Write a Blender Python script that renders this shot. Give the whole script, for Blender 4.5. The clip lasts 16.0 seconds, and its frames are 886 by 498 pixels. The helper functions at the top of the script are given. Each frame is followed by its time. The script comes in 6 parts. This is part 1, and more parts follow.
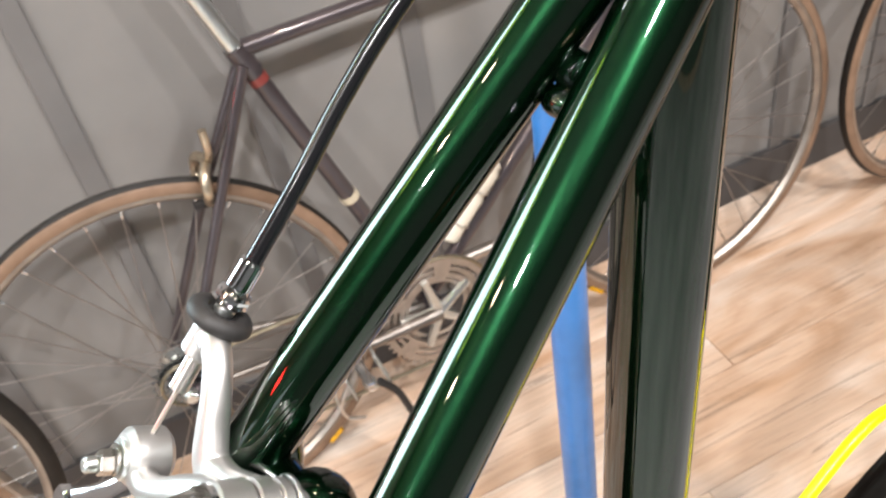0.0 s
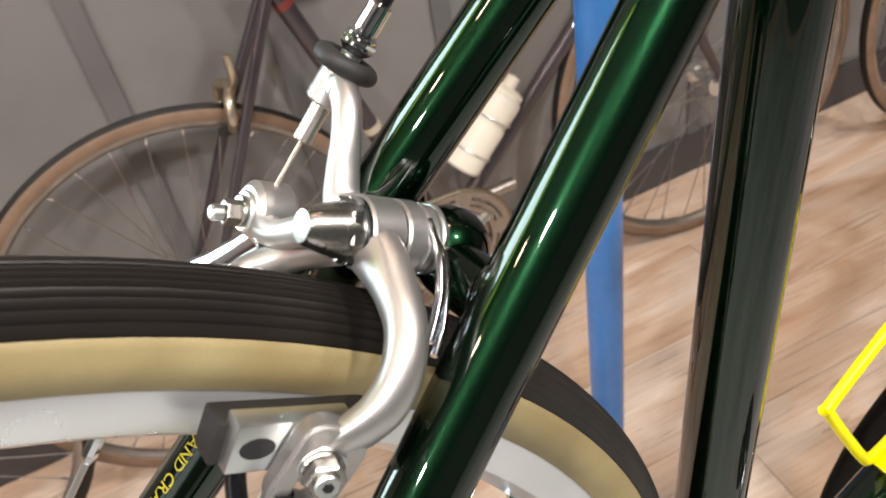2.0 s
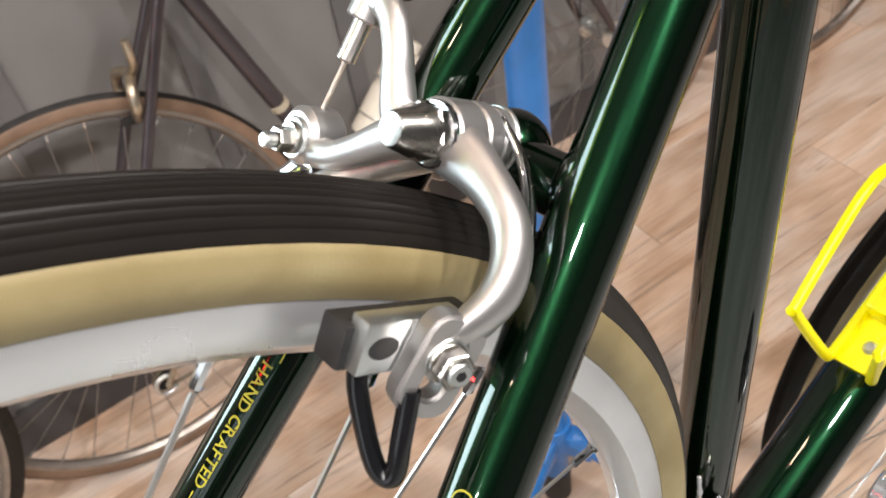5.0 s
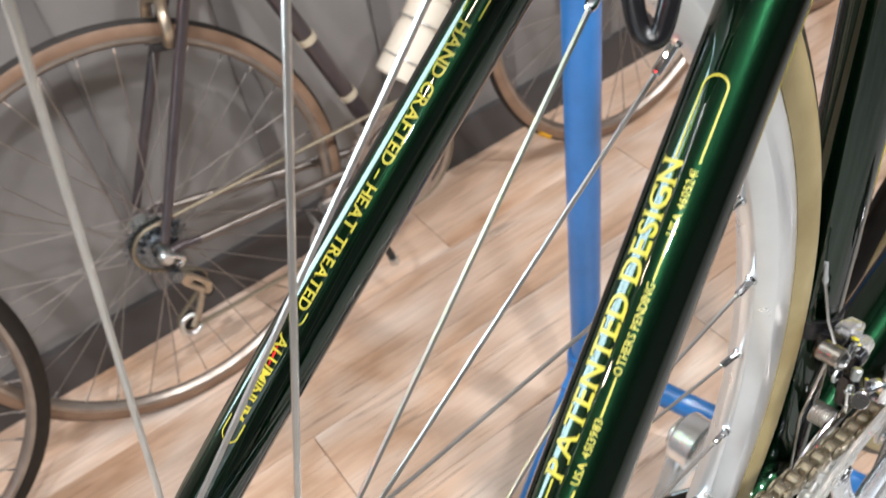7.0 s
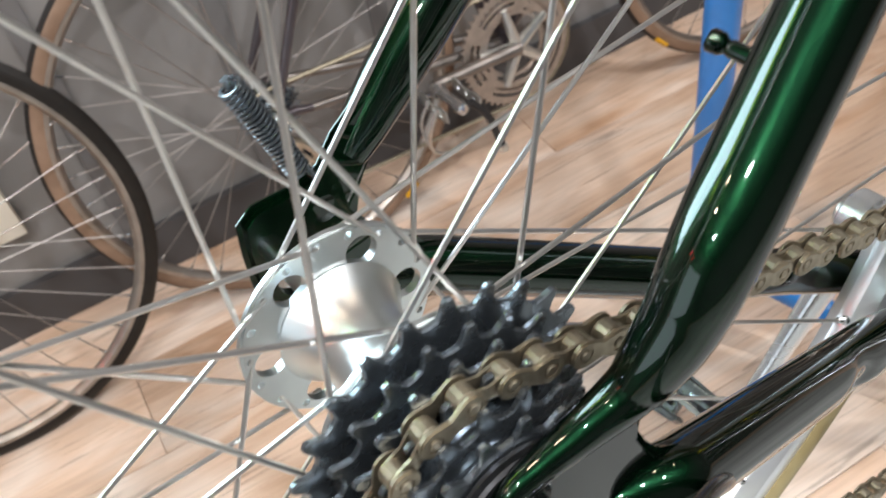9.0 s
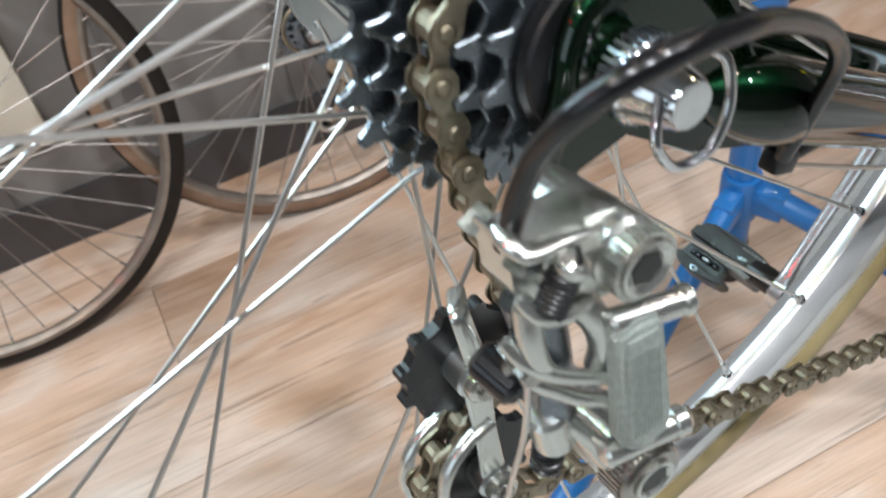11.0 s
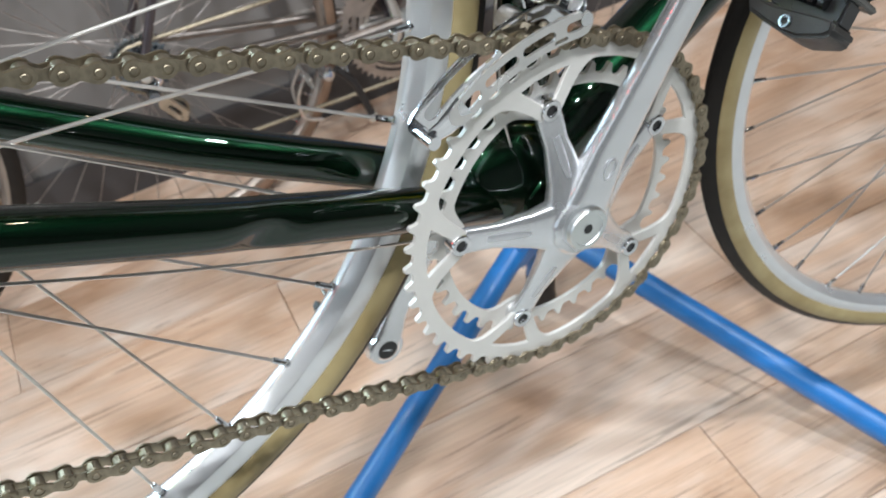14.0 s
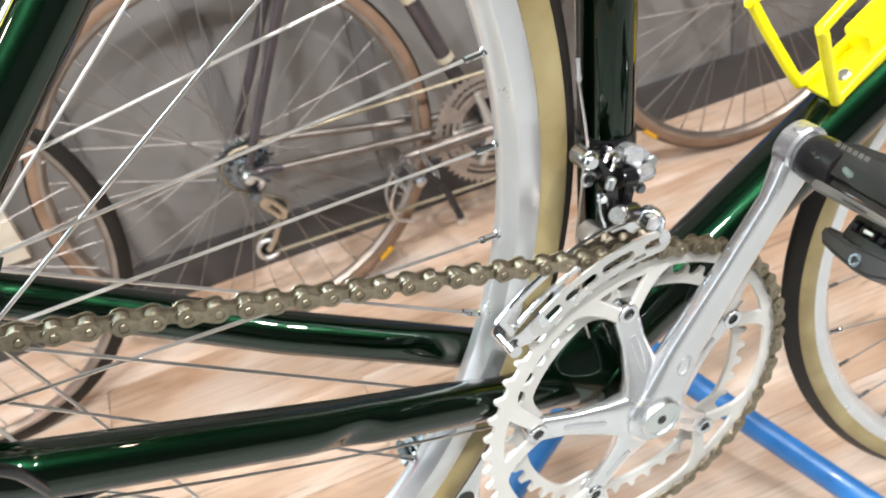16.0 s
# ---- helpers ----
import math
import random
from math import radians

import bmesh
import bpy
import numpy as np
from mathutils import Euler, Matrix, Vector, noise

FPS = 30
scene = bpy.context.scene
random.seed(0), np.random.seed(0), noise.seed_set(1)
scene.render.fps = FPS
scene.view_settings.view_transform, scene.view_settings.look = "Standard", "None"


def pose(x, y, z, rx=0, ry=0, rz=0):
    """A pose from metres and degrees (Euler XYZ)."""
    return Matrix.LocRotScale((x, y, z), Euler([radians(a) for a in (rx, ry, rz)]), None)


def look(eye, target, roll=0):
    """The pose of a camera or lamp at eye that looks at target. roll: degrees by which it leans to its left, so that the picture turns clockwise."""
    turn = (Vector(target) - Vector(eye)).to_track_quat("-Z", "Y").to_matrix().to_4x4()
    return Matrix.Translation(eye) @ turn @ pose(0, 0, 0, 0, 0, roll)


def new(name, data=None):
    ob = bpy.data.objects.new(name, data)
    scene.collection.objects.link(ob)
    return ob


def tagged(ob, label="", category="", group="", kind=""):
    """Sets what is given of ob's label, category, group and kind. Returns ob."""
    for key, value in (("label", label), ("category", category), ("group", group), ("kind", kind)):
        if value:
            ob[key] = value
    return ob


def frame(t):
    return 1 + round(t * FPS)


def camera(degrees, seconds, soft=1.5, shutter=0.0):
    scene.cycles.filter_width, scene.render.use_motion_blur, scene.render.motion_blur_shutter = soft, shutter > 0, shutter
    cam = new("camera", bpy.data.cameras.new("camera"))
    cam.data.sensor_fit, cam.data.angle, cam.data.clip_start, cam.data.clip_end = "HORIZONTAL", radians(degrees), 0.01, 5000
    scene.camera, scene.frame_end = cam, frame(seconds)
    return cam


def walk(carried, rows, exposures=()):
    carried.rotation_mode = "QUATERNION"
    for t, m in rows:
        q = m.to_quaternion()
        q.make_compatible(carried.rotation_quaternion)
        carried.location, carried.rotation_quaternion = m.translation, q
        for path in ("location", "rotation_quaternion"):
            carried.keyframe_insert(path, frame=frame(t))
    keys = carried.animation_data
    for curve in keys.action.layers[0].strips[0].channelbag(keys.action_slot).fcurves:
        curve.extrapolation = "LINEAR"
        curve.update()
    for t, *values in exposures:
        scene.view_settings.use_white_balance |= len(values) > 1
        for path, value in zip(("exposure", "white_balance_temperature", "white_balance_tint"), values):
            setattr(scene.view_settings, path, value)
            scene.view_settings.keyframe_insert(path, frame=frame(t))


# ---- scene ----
cam = camera(52.27, 16.0, soft=1.5, shutter=0.35)
cam.data.dof.use_dof, cam.data.dof.focus_distance, cam.data.dof.aperture_fstop = True, 0.31, 26.0
PATH = [
    (0, pose(0.2705, -0.0956, 1.3822, 47.557, 8.080, -26.082)),
    (0.5, pose(0.2503, -0.1041, 1.3733, 47.560, 8.011, -26.053)),
    (1, pose(0.2324, -0.1090, 1.3655, 47.239, 8.104, -26.070)),
    (1.5, pose(0.2212, -0.1114, 1.3550, 46.179, 8.131, -25.904)),
    (2, pose(0.2135, -0.1164, 1.3413, 45.741, 8.098, -26.107)),
    (2.5, pose(0.2004, -0.1127, 1.3402, 45.270, 7.804, -27.637)),
    (3, pose(0.1818, -0.1040, 1.3373, 44.681, 7.035, -31.161)),
    (5.5, pose(0.1488, -0.1073, 1.3343, 43.308, 7.347, -35.495)),
    (6, pose(0.1174, -0.1145, 1.3098, 43.322, 7.259, -35.903)),
    (6.5, pose(0.0863, -0.1146, 1.2862, 43.284, 7.252, -36.039)),
    (7, pose(0.0644, -0.1192, 1.2690, 43.214, 7.067, -35.929)),
    (7.5, pose(0.0453, -0.1303, 1.2396, 42.707, 6.839, -35.869)),
    (8, pose(0.0214, -0.1424, 1.2045, 41.946, 8.271, -33.465)),
    (10.5, pose(-0.0919, -0.1870, 1.0890, 43.921, 7.714, -27.168)),
    (11, pose(-0.0858, -0.2021, 1.0556, 43.240, 7.081, -26.607)),
    (11.5, pose(-0.0781, -0.2298, 1.0417, 42.845, 6.934, -26.301)),
    (12, pose(-0.0552, -0.2506, 1.0473, 42.692, 6.439, -26.483)),
    (12.5, pose(0.0218, -0.2678, 1.0643, 43.229, 6.358, -26.808)),
    (13, pose(0.0940, -0.3054, 1.0754, 43.029, 6.898, -26.553)),
    (13.5, pose(0.1337, -0.3333, 1.0847, 43.009, 6.879, -26.478)),
    (14, pose(0.1576, -0.3448, 1.0939, 43.798, 7.002, -26.255)),
    (14.5, pose(0.1683, -0.3483, 1.1078, 44.946, 7.493, -25.070)),
    (15, pose(0.1655, -0.3407, 1.1318, 46.552, 8.440, -22.832)),
    (15.5, pose(0.1632, -0.3327, 1.1534, 47.745, 8.970, -21.180)),
    (16, pose(0.1793, -0.3240, 1.1680, 48.288, 9.043, -20.635)),
]
walk(cam, PATH, [(0, 0.5, 7250, 15), (1, 0.2, 7450, 16), (2.5, -0.14, 7600, 18), (5.5, -0.13, 7250, 17), (6.5, 0.09, 7050, 16), (8, 0.09, 6950, 15), (10.5, -0.28, 6700, 12), (12, -0.34, 6650, 12), (13.5, -0.16, 6550, 11), (14.5, -0.1, 6600, 11), (15.5, 0.34, 6750, 11), (16, 0.36, 6950, 13)])

# ---- world, lamps, exposure ----
world = bpy.data.worlds.new("world")
scene.world = world
world.use_nodes = True
world.node_tree.nodes["Background"].inputs[0].default_value = (0.9, 0.93, 1.0, 1)
world.node_tree.nodes["Background"].inputs[1].default_value = 0.01
scene.view_settings.exposure = 0.0

def area_lamp(name, m, size_x, size_y, watts, colour):
    data = bpy.data.lights.new(name, "AREA")
    data.shape, data.size, data.size_y = "RECTANGLE", size_x, size_y
    data.energy, data.color = watts, colour
    ob = new(name, data)
    ob.matrix_world = m
    return tagged(ob, kind="structure")

SPOT, COOL = (1.0, 0.78, 0.58), (0.86, 0.92, 0.97)
CEIL = 3.0
for x, y in ((-2.2, -1.1), (-0.9, -0.85), (0.1, -1.0), (1.1, -0.8), (2.3, -1.0), (-1.5, 0.35), (-0.3, 0.3), (0.9, 0.35), (2.0, 0.3), (3.2, 0.25)):
    area_lamp("ceiling_lamp", pose(x, y, CEIL - 0.06), 0.10, 0.10, (48 if x > 0.5 else 40) if y < -0.7 else 4.0, COOL if y < -0.7 else SPOT)
area_lamp("ceiling_lamp", pose(-1.9, 0.1, CEIL - 0.06), 0.10, 0.10, 9, SPOT)
# daylight in the opening of the back wall
area_lamp("window_light", look((-0.85, 1.18, 1.72), (-0.85, -1.0, 1.6)), 0.66, 1.32, 48, (0.60, 0.85, 1.0))
# lime light strip over the opening, and a red sign on the side wall
area_lamp("strip_lamp", look((-1.15, 1.11, 2.50), (-1.15, -1.0, 2.2)), 1.2, 0.05, 3.6, (0.55, 1.0, 0.06))
area_lamp("sign_lamp", look((-3.12, 0.45, 2.35), (0.0, 0.0, 1.2)), 0.55, 0.07, 4.0, (1.0, 0.03, 0.03))
# daylight in the shop window
area_lamp("window_light", look((-3.26, -0.9, 1.45), (0.0, -0.9, 1.35)), 2.0, 1.5, 18, (0.72, 0.88, 1.0))

# ---- materials ----
def material(name, colour, rough=0.5, metal=0.0, coat=0.0, noise_scale=0.0, noise_amount=0.0, bump=0.0, bump_scale=200.0, rough_var=0.0, colour2=None, stretch=(1, 1, 1)):
    mat = bpy.data.materials.new(name)
    mat.use_nodes = True
    nt = mat.node_tree
    b = nt.nodes["Principled BSDF"]
    b.inputs["Roughness"].default_value = rough
    b.inputs["Metallic"].default_value = metal
    b.inputs["Coat Weight"].default_value = coat
    b.inputs["Coat Roughness"].default_value = 0.03
    b.inputs["Base Color"].default_value = (*colour, 1)
    if noise_amount or bump or rough_var or colour2:
        tc = nt.nodes.new("ShaderNodeTexCoord")
        mp = nt.nodes.new("ShaderNodeMapping")
        mp.inputs["Scale"].default_value = stretch
        nt.links.new(tc.outputs["Object"], mp.inputs["Vector"])
        n = nt.nodes.new("ShaderNodeTexNoise")
        n.inputs["Scale"].default_value, n.inputs["Detail"].default_value = noise_scale or 30, 6
        nt.links.new(mp.outputs["Vector"], n.inputs["Vector"])
        ramp = nt.nodes.new("ShaderNodeMapRange")
        ramp.inputs["From Min"].default_value, ramp.inputs["From Max"].default_value = 0.3, 0.7
        nt.links.new(n.outputs["Fac"], ramp.inputs["Value"])
        mix = nt.nodes.new("ShaderNodeMix")
        mix.data_type = "RGBA"
        c2 = colour2 or tuple(c * (1 - noise_amount) for c in colour)
        mix.inputs["A"].default_value, mix.inputs["B"].default_value = (*colour, 1), (*c2, 1)
        nt.links.new(ramp.outputs["Result"], mix.inputs["Factor"])
        nt.links.new(mix.outputs["Result"], b.inputs["Base Color"])
        if rough_var:
            rr = nt.nodes.new("ShaderNodeMapRange")
            rr.inputs["To Min"].default_value, rr.inputs["To Max"].default_value = max(rough - rough_var, 0.02), rough + rough_var
            nt.links.new(n.outputs["Fac"], rr.inputs["Value"])
            nt.links.new(rr.outputs["Result"], b.inputs["Roughness"])
        if bump:
            n2 = nt.nodes.new("ShaderNodeTexNoise")
            n2.inputs["Scale"].default_value, n2.inputs["Detail"].default_value = bump_scale, 4
            nt.links.new(mp.outputs["Vector"], n2.inputs["Vector"])
            bp = nt.nodes.new("ShaderNodeBump")
            bp.inputs["Strength"].default_value, bp.inputs["Distance"].default_value = bump, 0.001
            nt.links.new(n2.outputs["Fac"], bp.inputs["Height"])
            nt.links.new(bp.outputs["Normal"], b.inputs["Normal"])
    return mat

def flake_paint():
    """Deep green metallic lacquer: fine bright flakes under a clear coat."""
    mat = material("green_lacquer", (0.004, 0.045, 0.022), 0.30, 0.95, 1.0)
    nt = mat.node_tree
    b = nt.nodes["Principled BSDF"]
    tc = nt.nodes.new("ShaderNodeTexCoord")
    v = nt.nodes.new("ShaderNodeTexVoronoi")
    v.inputs["Scale"].default_value = 5200
    nt.links.new(tc.outputs["Object"], v.inputs["Vector"])
    sep = nt.nodes.new("ShaderNodeSeparateColor")
    nt.links.new(v.outputs["Color"], sep.inputs["Color"])
    rg = nt.nodes.new("ShaderNodeMapRange")
    rg.inputs["From Min"].default_value = 0.35
    nt.links.new(sep.outputs["Red"], rg.inputs["Value"])
    big = nt.nodes.new("ShaderNodeTexNoise")
    big.inputs["Scale"].default_value = 14
    nt.links.new(tc.outputs["Object"], big.inputs["Vector"])
    mul = nt.nodes.new("ShaderNodeMath")
    mul.operation = "MULTIPLY"
    nt.links.new(rg.outputs["Result"], mul.inputs[0])
    nt.links.new(big.outputs["Fac"], mul.inputs[1])
    mix = nt.nodes.new("ShaderNodeMix")
    mix.data_type = "RGBA"
    mix.inputs["A"].default_value, mix.inputs["B"].default_value = (0.0012, 0.0110, 0.0050, 1), (0.0070, 0.048, 0.0150, 1)
    nt.links.new(mul.outputs["Value"], mix.inputs["Factor"])
    nt.links.new(mix.outputs["Result"], b.inputs["Base Color"])
    b.inputs["Specular Tint"].default_value = (0.03, 0.16, 0.08, 1)
    b.inputs["Coat IOR"].default_value = 1.55
    return mat

DULLRIM = material("aged_rim_alloy", (0.42, 0.37, 0.33), 0.4, 0.9, noise_scale=30, noise_amount=0.3, rough_var=0.1)
DULLSPOKE = material("aged_spoke_steel", (0.36, 0.33, 0.31), 0.4, 1.0)
CRANK = material("brushed_crank_alloy", (0.75, 0.76, 0.775), 0.25, 0.85, noise_scale=40, noise_amount=0.08, rough_var=0.07)
GREEN = flake_paint()
ALLOY = material("satin_alloy", (0.65, 0.66, 0.68), 0.34, 0.75, noise_scale=60, noise_amount=0.10, rough_var=0.10)
POLISHED = material("polished_alloy", (0.74, 0.77, 0.765), 0.32, 1.0, noise_scale=50, noise_amount=0.1, rough_var=0.1)
SATIN = material("satin_caliper_alloy", (0.55, 0.535, 0.525), 0.40, 0.92, noise_scale=70, noise_amount=0.08, rough_var=0.06, bump=0.05, bump_scale=1500)
NUTSTEEL = material("plated_nut_steel", (0.46, 0.44, 0.41), 0.26, 1.0, noise_scale=150, noise_amount=0.25, rough_var=0.08)
CHROME = material("chrome", (0.74, 0.75, 0.77), 0.09, 1.0)
RIM = material("rim_alloy", (0.79, 0.795, 0.805), 0.30, 0.78, noise_scale=40, noise_amount=0.08, rough_var=0.08, bump=0.35, bump_scale=18)
STEEL = material("spoke_steel", (0.70, 0.665, 0.63), 0.32, 0.95, noise_scale=90, noise_amount=0.12)
NUTDARK = material("dark_oiled_steel", (0.055, 0.055, 0.058), 0.35, 0.9, noise_scale=120, noise_amount=0.4)
COG = material("cog_steel", (0.27, 0.305, 0.335), 0.27, 0.95, noise_scale=120, noise_amount=0.4, rough_var=0.12)
CHAIN = material("chain_steel", (0.37, 0.315, 0.23), 0.43, 0.95, noise_scale=220, noise_amount=0.4, rough_var=0.12)
RUBBER = material("tread_rubber", (0.014, 0.011, 0.009), 0.44, noise_scale=60, noise_amount=0.35, rough_var=0.1)
RUBBER.node_tree.nodes["Principled BSDF"].inputs["Specular IOR Level"].default_value = 0.32
RINGALLOY = material("anodised_ring_alloy", (0.72, 0.70, 0.66), 0.42, 0.4, noise_scale=50, noise_amount=0.08, rough_var=0.08)
TANWALL = material("tan_sidewall", (0.34, 0.275, 0.14), 0.5, noise_scale=35, colour2=(0.24, 0.18, 0.08), bump=0.12, bump_scale=1200)
GUMWALL = material("gum_sidewall", (0.24, 0.15, 0.10), 0.55, noise_scale=25, colour2=(0.16, 0.095, 0.06))
BLACK = material("black_plastic", (0.010, 0.010, 0.011), 0.30, noise_scale=90, noise_amount=0.3, rough_var=0.1)
BLACKGLOSS = material("black_housing", (0.006, 0.006, 0.007), 0.2)
DARKRUBBER = material("dark_rubber", (0.022, 0.020, 0.020), 0.6, noise_scale=150, noise_amount=0.4, bump=0.3)
PADRUBBER = material("brake_block_rubber", (0.018, 0.017, 0.017), 0.55, noise_scale=150, noise_amount=0.35, bump=0.3)
BLUE = material("blue_enamel", (0.014, 0.170, 0.49), 0.38, coat=0.3, noise_scale=40, noise_amount=0.15, rough_var=0.1)
YELLOW = material("yellow_plastic", (0.92, 0.80, 0.01), 0.3, noise_scale=50, noise_amount=0.06)
DECAL = material("yellow_decal", (0.44, 0.38, 0.03), 0.4, noise_scale=300, noise_amount=0.25)
MAUVE = material("mauve_lacquer", (0.075, 0.06, 0.066), 0.3, 0.4, 0.6, noise_scale=20, noise_amount=0.3)
CREAM = material("cream_bottle", (0.75, 0.70, 0.60), 0.5)

# ---- mesh helpers ----
BIKE = pose(0, 0, 0.932, -4.323, 21.724, 5.423)

def part(name, bm, mat, parent, label="", smooth=True, kind=""):
    me = bpy.data.meshes.new(name)
    bmesh.ops.recalc_face_normals(bm, faces=bm.faces)
    bm.to_mesh(me)
    bm.free()
    me.materials.append(mat)
    if smooth:
        for p in me.polygons:
            p.use_smooth = True
        me.set_sharp_from_angle(angle=radians(38))
    ob = new(name, me)
    if parent is not None:
        ob.parent = parent
    return tagged(ob, label=label, kind=kind)

def thing(name, m, label, category, group=""):
    ob = new(name)
    ob.matrix_world = m
    return tagged(ob, label, category, group)

def frame_axes(d):
    d = Vector(d).normalized()
    u = d.cross(Vector((0, 0, 1)) if abs(d.z) < 0.9 else Vector((1, 0, 0))).normalized()
    return u, d.cross(u)

def sweep(bm, pts, radii, seg=16, flat=1.0, side=None, caps=True, closed=False, corner=1.0):
    """A round or flattened tube along points; side gives the wide axis of a flattened one; a corner below 1 squares the section."""
    pts = [Vector(p) for p in pts]
    if not hasattr(radii, "__len__"):
        radii = [radii] * len(pts)
    if not hasattr(flat, "__len__"):
        flat = [flat] * len(pts)
    n = len(pts)
    rings, u = [], None
    for i, p in enumerate(pts):
        if closed:
            d = (pts[(i + 1) % n] - pts[i - 1]).normalized()
        else:
            d = (pts[min(i + 1, n - 1)] - pts[max(i - 1, 0)]).normalized()
        if u is None:
            u = Vector(side) if side is not None else frame_axes(d)[0]
        elif side is not None:
            u = Vector(side)
        u = (u - d * u.dot(d)).normalized()
        w = d.cross(u)
        rings.append([bm.verts.new(p + radii[i] * (u * math.copysign(abs(math.cos(a)) ** corner, math.cos(a)) + w * flat[i] * math.copysign(abs(math.sin(a)) ** corner, math.sin(a)))) for a in (2 * math.pi * k / seg for k in range(seg))])
    for i in range(n if closed else n - 1):
        a, b = rings[i], rings[(i + 1) % n]
        for k in range(seg):
            bm.faces.new((a[k], a[(k + 1) % seg], b[(k + 1) % seg], b[k]))
    if caps and not closed:
        bm.faces.new(rings[0][::-1])
        bm.faces.new(rings[-1])
    return bm

def smooth_path(pts, steps=8, closed=False):
    """Catmull-Rom through points."""
    P = [Vector(p) for p in pts]
    n = len(P)
    out = []
    for i in range(n if closed else n - 1):
        if closed:
            a, b, c, d = P[i - 1], P[i], P[(i + 1) % n], P[(i + 2) % n]
        else:
            a, b, c, d = P[max(i - 1, 0)], P[i], P[i + 1], P[min(i + 2, n - 1)]
        for k in range(steps):
            t = k / steps
            out.append(0.5 * ((2 * b) + (c - a) * t + (2 * a - 5 * b + 4 * c - d) * t * t + (3 * b - a - 3 * c + d) * t ** 3))
    if not closed:
        out.append(P[-1])
    return out

def spread(values, n):
    """n values evenly along a few given ones, with straight lines between."""
    out = []
    for k in range(n):
        f = k / (n - 1) * (len(values) - 1)
        i = min(int(f), len(values) - 2)
        out.append(values[i] + (values[i + 1] - values[i]) * (f - i))
    return out

def lathe(bm, profile, centre=(0, 0, 0), axis="y", seg=48, closed=False):
    """Turn a profile of (radius, along) round an axis through centre."""
    c = Vector(centre)
    if isinstance(axis, str):
        d = Vector({"x": (1, 0, 0), "y": (0, 1, 0), "z": (0, 0, 1)}[axis])
        u = Vector({"x": (0, 1, 0), "y": (1, 0, 0), "z": (1, 0, 0)}[axis])
        w = d.cross(u)
    else:
        d = Vector(axis).normalized()
        u, w = frame_axes(d)
    rows = []
    for r, s in profile:
        if r < 1e-6:
            rows.append([bm.verts.new(c + d * s)])
        else:
            rows.append([bm.verts.new(c + d * s + r * (u * math.cos(a) + w * math.sin(a))) for a in (2 * math.pi * k / seg for k in range(seg))])
    pairs = list(zip(rows, rows[1:])) + ([(rows[-1], rows[0])] if closed else [])
    for a, b in pairs:
        for k in range(seg):
            k2 = (k + 1) % seg
            if len(a) == 1 and len(b) == 1:
                continue
            if len(a) == 1:
                bm.faces.new((a[0], b[k], b[k2]))
            elif len(b) == 1:
                bm.faces.new((a[k], a[k2], b[0]))
            else:
                bm.faces.new((a[k], a[k2], b[k2], b[k]))
    return bm

def cylinder(bm, a, b, r, r2=None, seg=20, chamfer=0.0):
    a, b = Vector(a), Vector(b)
    L = (b - a).length
    r2 = r if r2 is None else r2
    c = min(chamfer, L * 0.3)
    prof = [(0, 0), (r - c, 0), (r, c), (r2, L - c), (r2 - c, L), (0, L)] if c else [(0, 0), (r, 0), (r2, L), (0, L)]
    return lathe(bm, prof, a, tuple(b - a), seg)

def block(bm, m, sx, sy, sz, bevel=0.0):
    tmp = bmesh.ops.create_cube(bm, size=1.0, matrix=m @ Matrix.Diagonal((sx, sy, sz, 1)))
    if bevel:
        edges = list({e for v in tmp["verts"] for e in v.link_edges})
        bmesh.ops.bevel(bm, geom=edges, offset=bevel, segments=2, affect="EDGES", profile=0.6)
    return bm

def plate(bm, outline, holes, thick, m):
    """A flat plate with holes, from 2D outlines, of the given thickness along local z, centred."""
    tmp = bmesh.new()
    edges = []
    for loop in (outline, *holes):
        vs = [tmp.verts.new((x, y, -thick / 2)) for x, y in loop]
        edges += [tmp.edges.new((vs[i], vs[(i + 1) % len(vs)])) for i in range(len(vs))]
    bmesh.ops.triangle_fill(tmp, use_beauty=True, use_dissolve=False, edges=edges)
    ext = bmesh.ops.extrude_face_region(tmp, geom=list(tmp.faces))
    bmesh.ops.translate(tmp, vec=(0, 0, thick), verts=[v for v in ext["geom"] if isinstance(v, bmesh.types.BMVert)])
    tmp.transform(m)
    me = bpy.data.meshes.new("tmp")
    tmp.to_mesh(me)
    tmp.free()
    bm.from_mesh(me)
    bpy.data.meshes.remove(me)
    return bm

def ngon(n, r, cx=0, cy=0, a0=0):
    return [(cx + r * math.cos(a0 + 2 * math.pi * k / n), cy + r * math.sin(a0 + 2 * math.pi * k / n)) for k in range(n)]

# a plane whose local x, y, z are the bicycle's x, z and -y
SIDE = Matrix(((1, 0, 0, 0), (0, 0, -1, 0), (0, 1, 0, 0), (0, 0, 0, 1)))

# ---- the room ----
def slab(name, lo, hi, mat, label=""):
    bm = bmesh.new()
    c = [(a + b) / 2 for a, b in zip(lo, hi)]
    block(bm, pose(*c), *[b - a for a, b in zip(lo, hi)])
    return part(name, bm, mat, None, label, smooth=False, kind="structure")

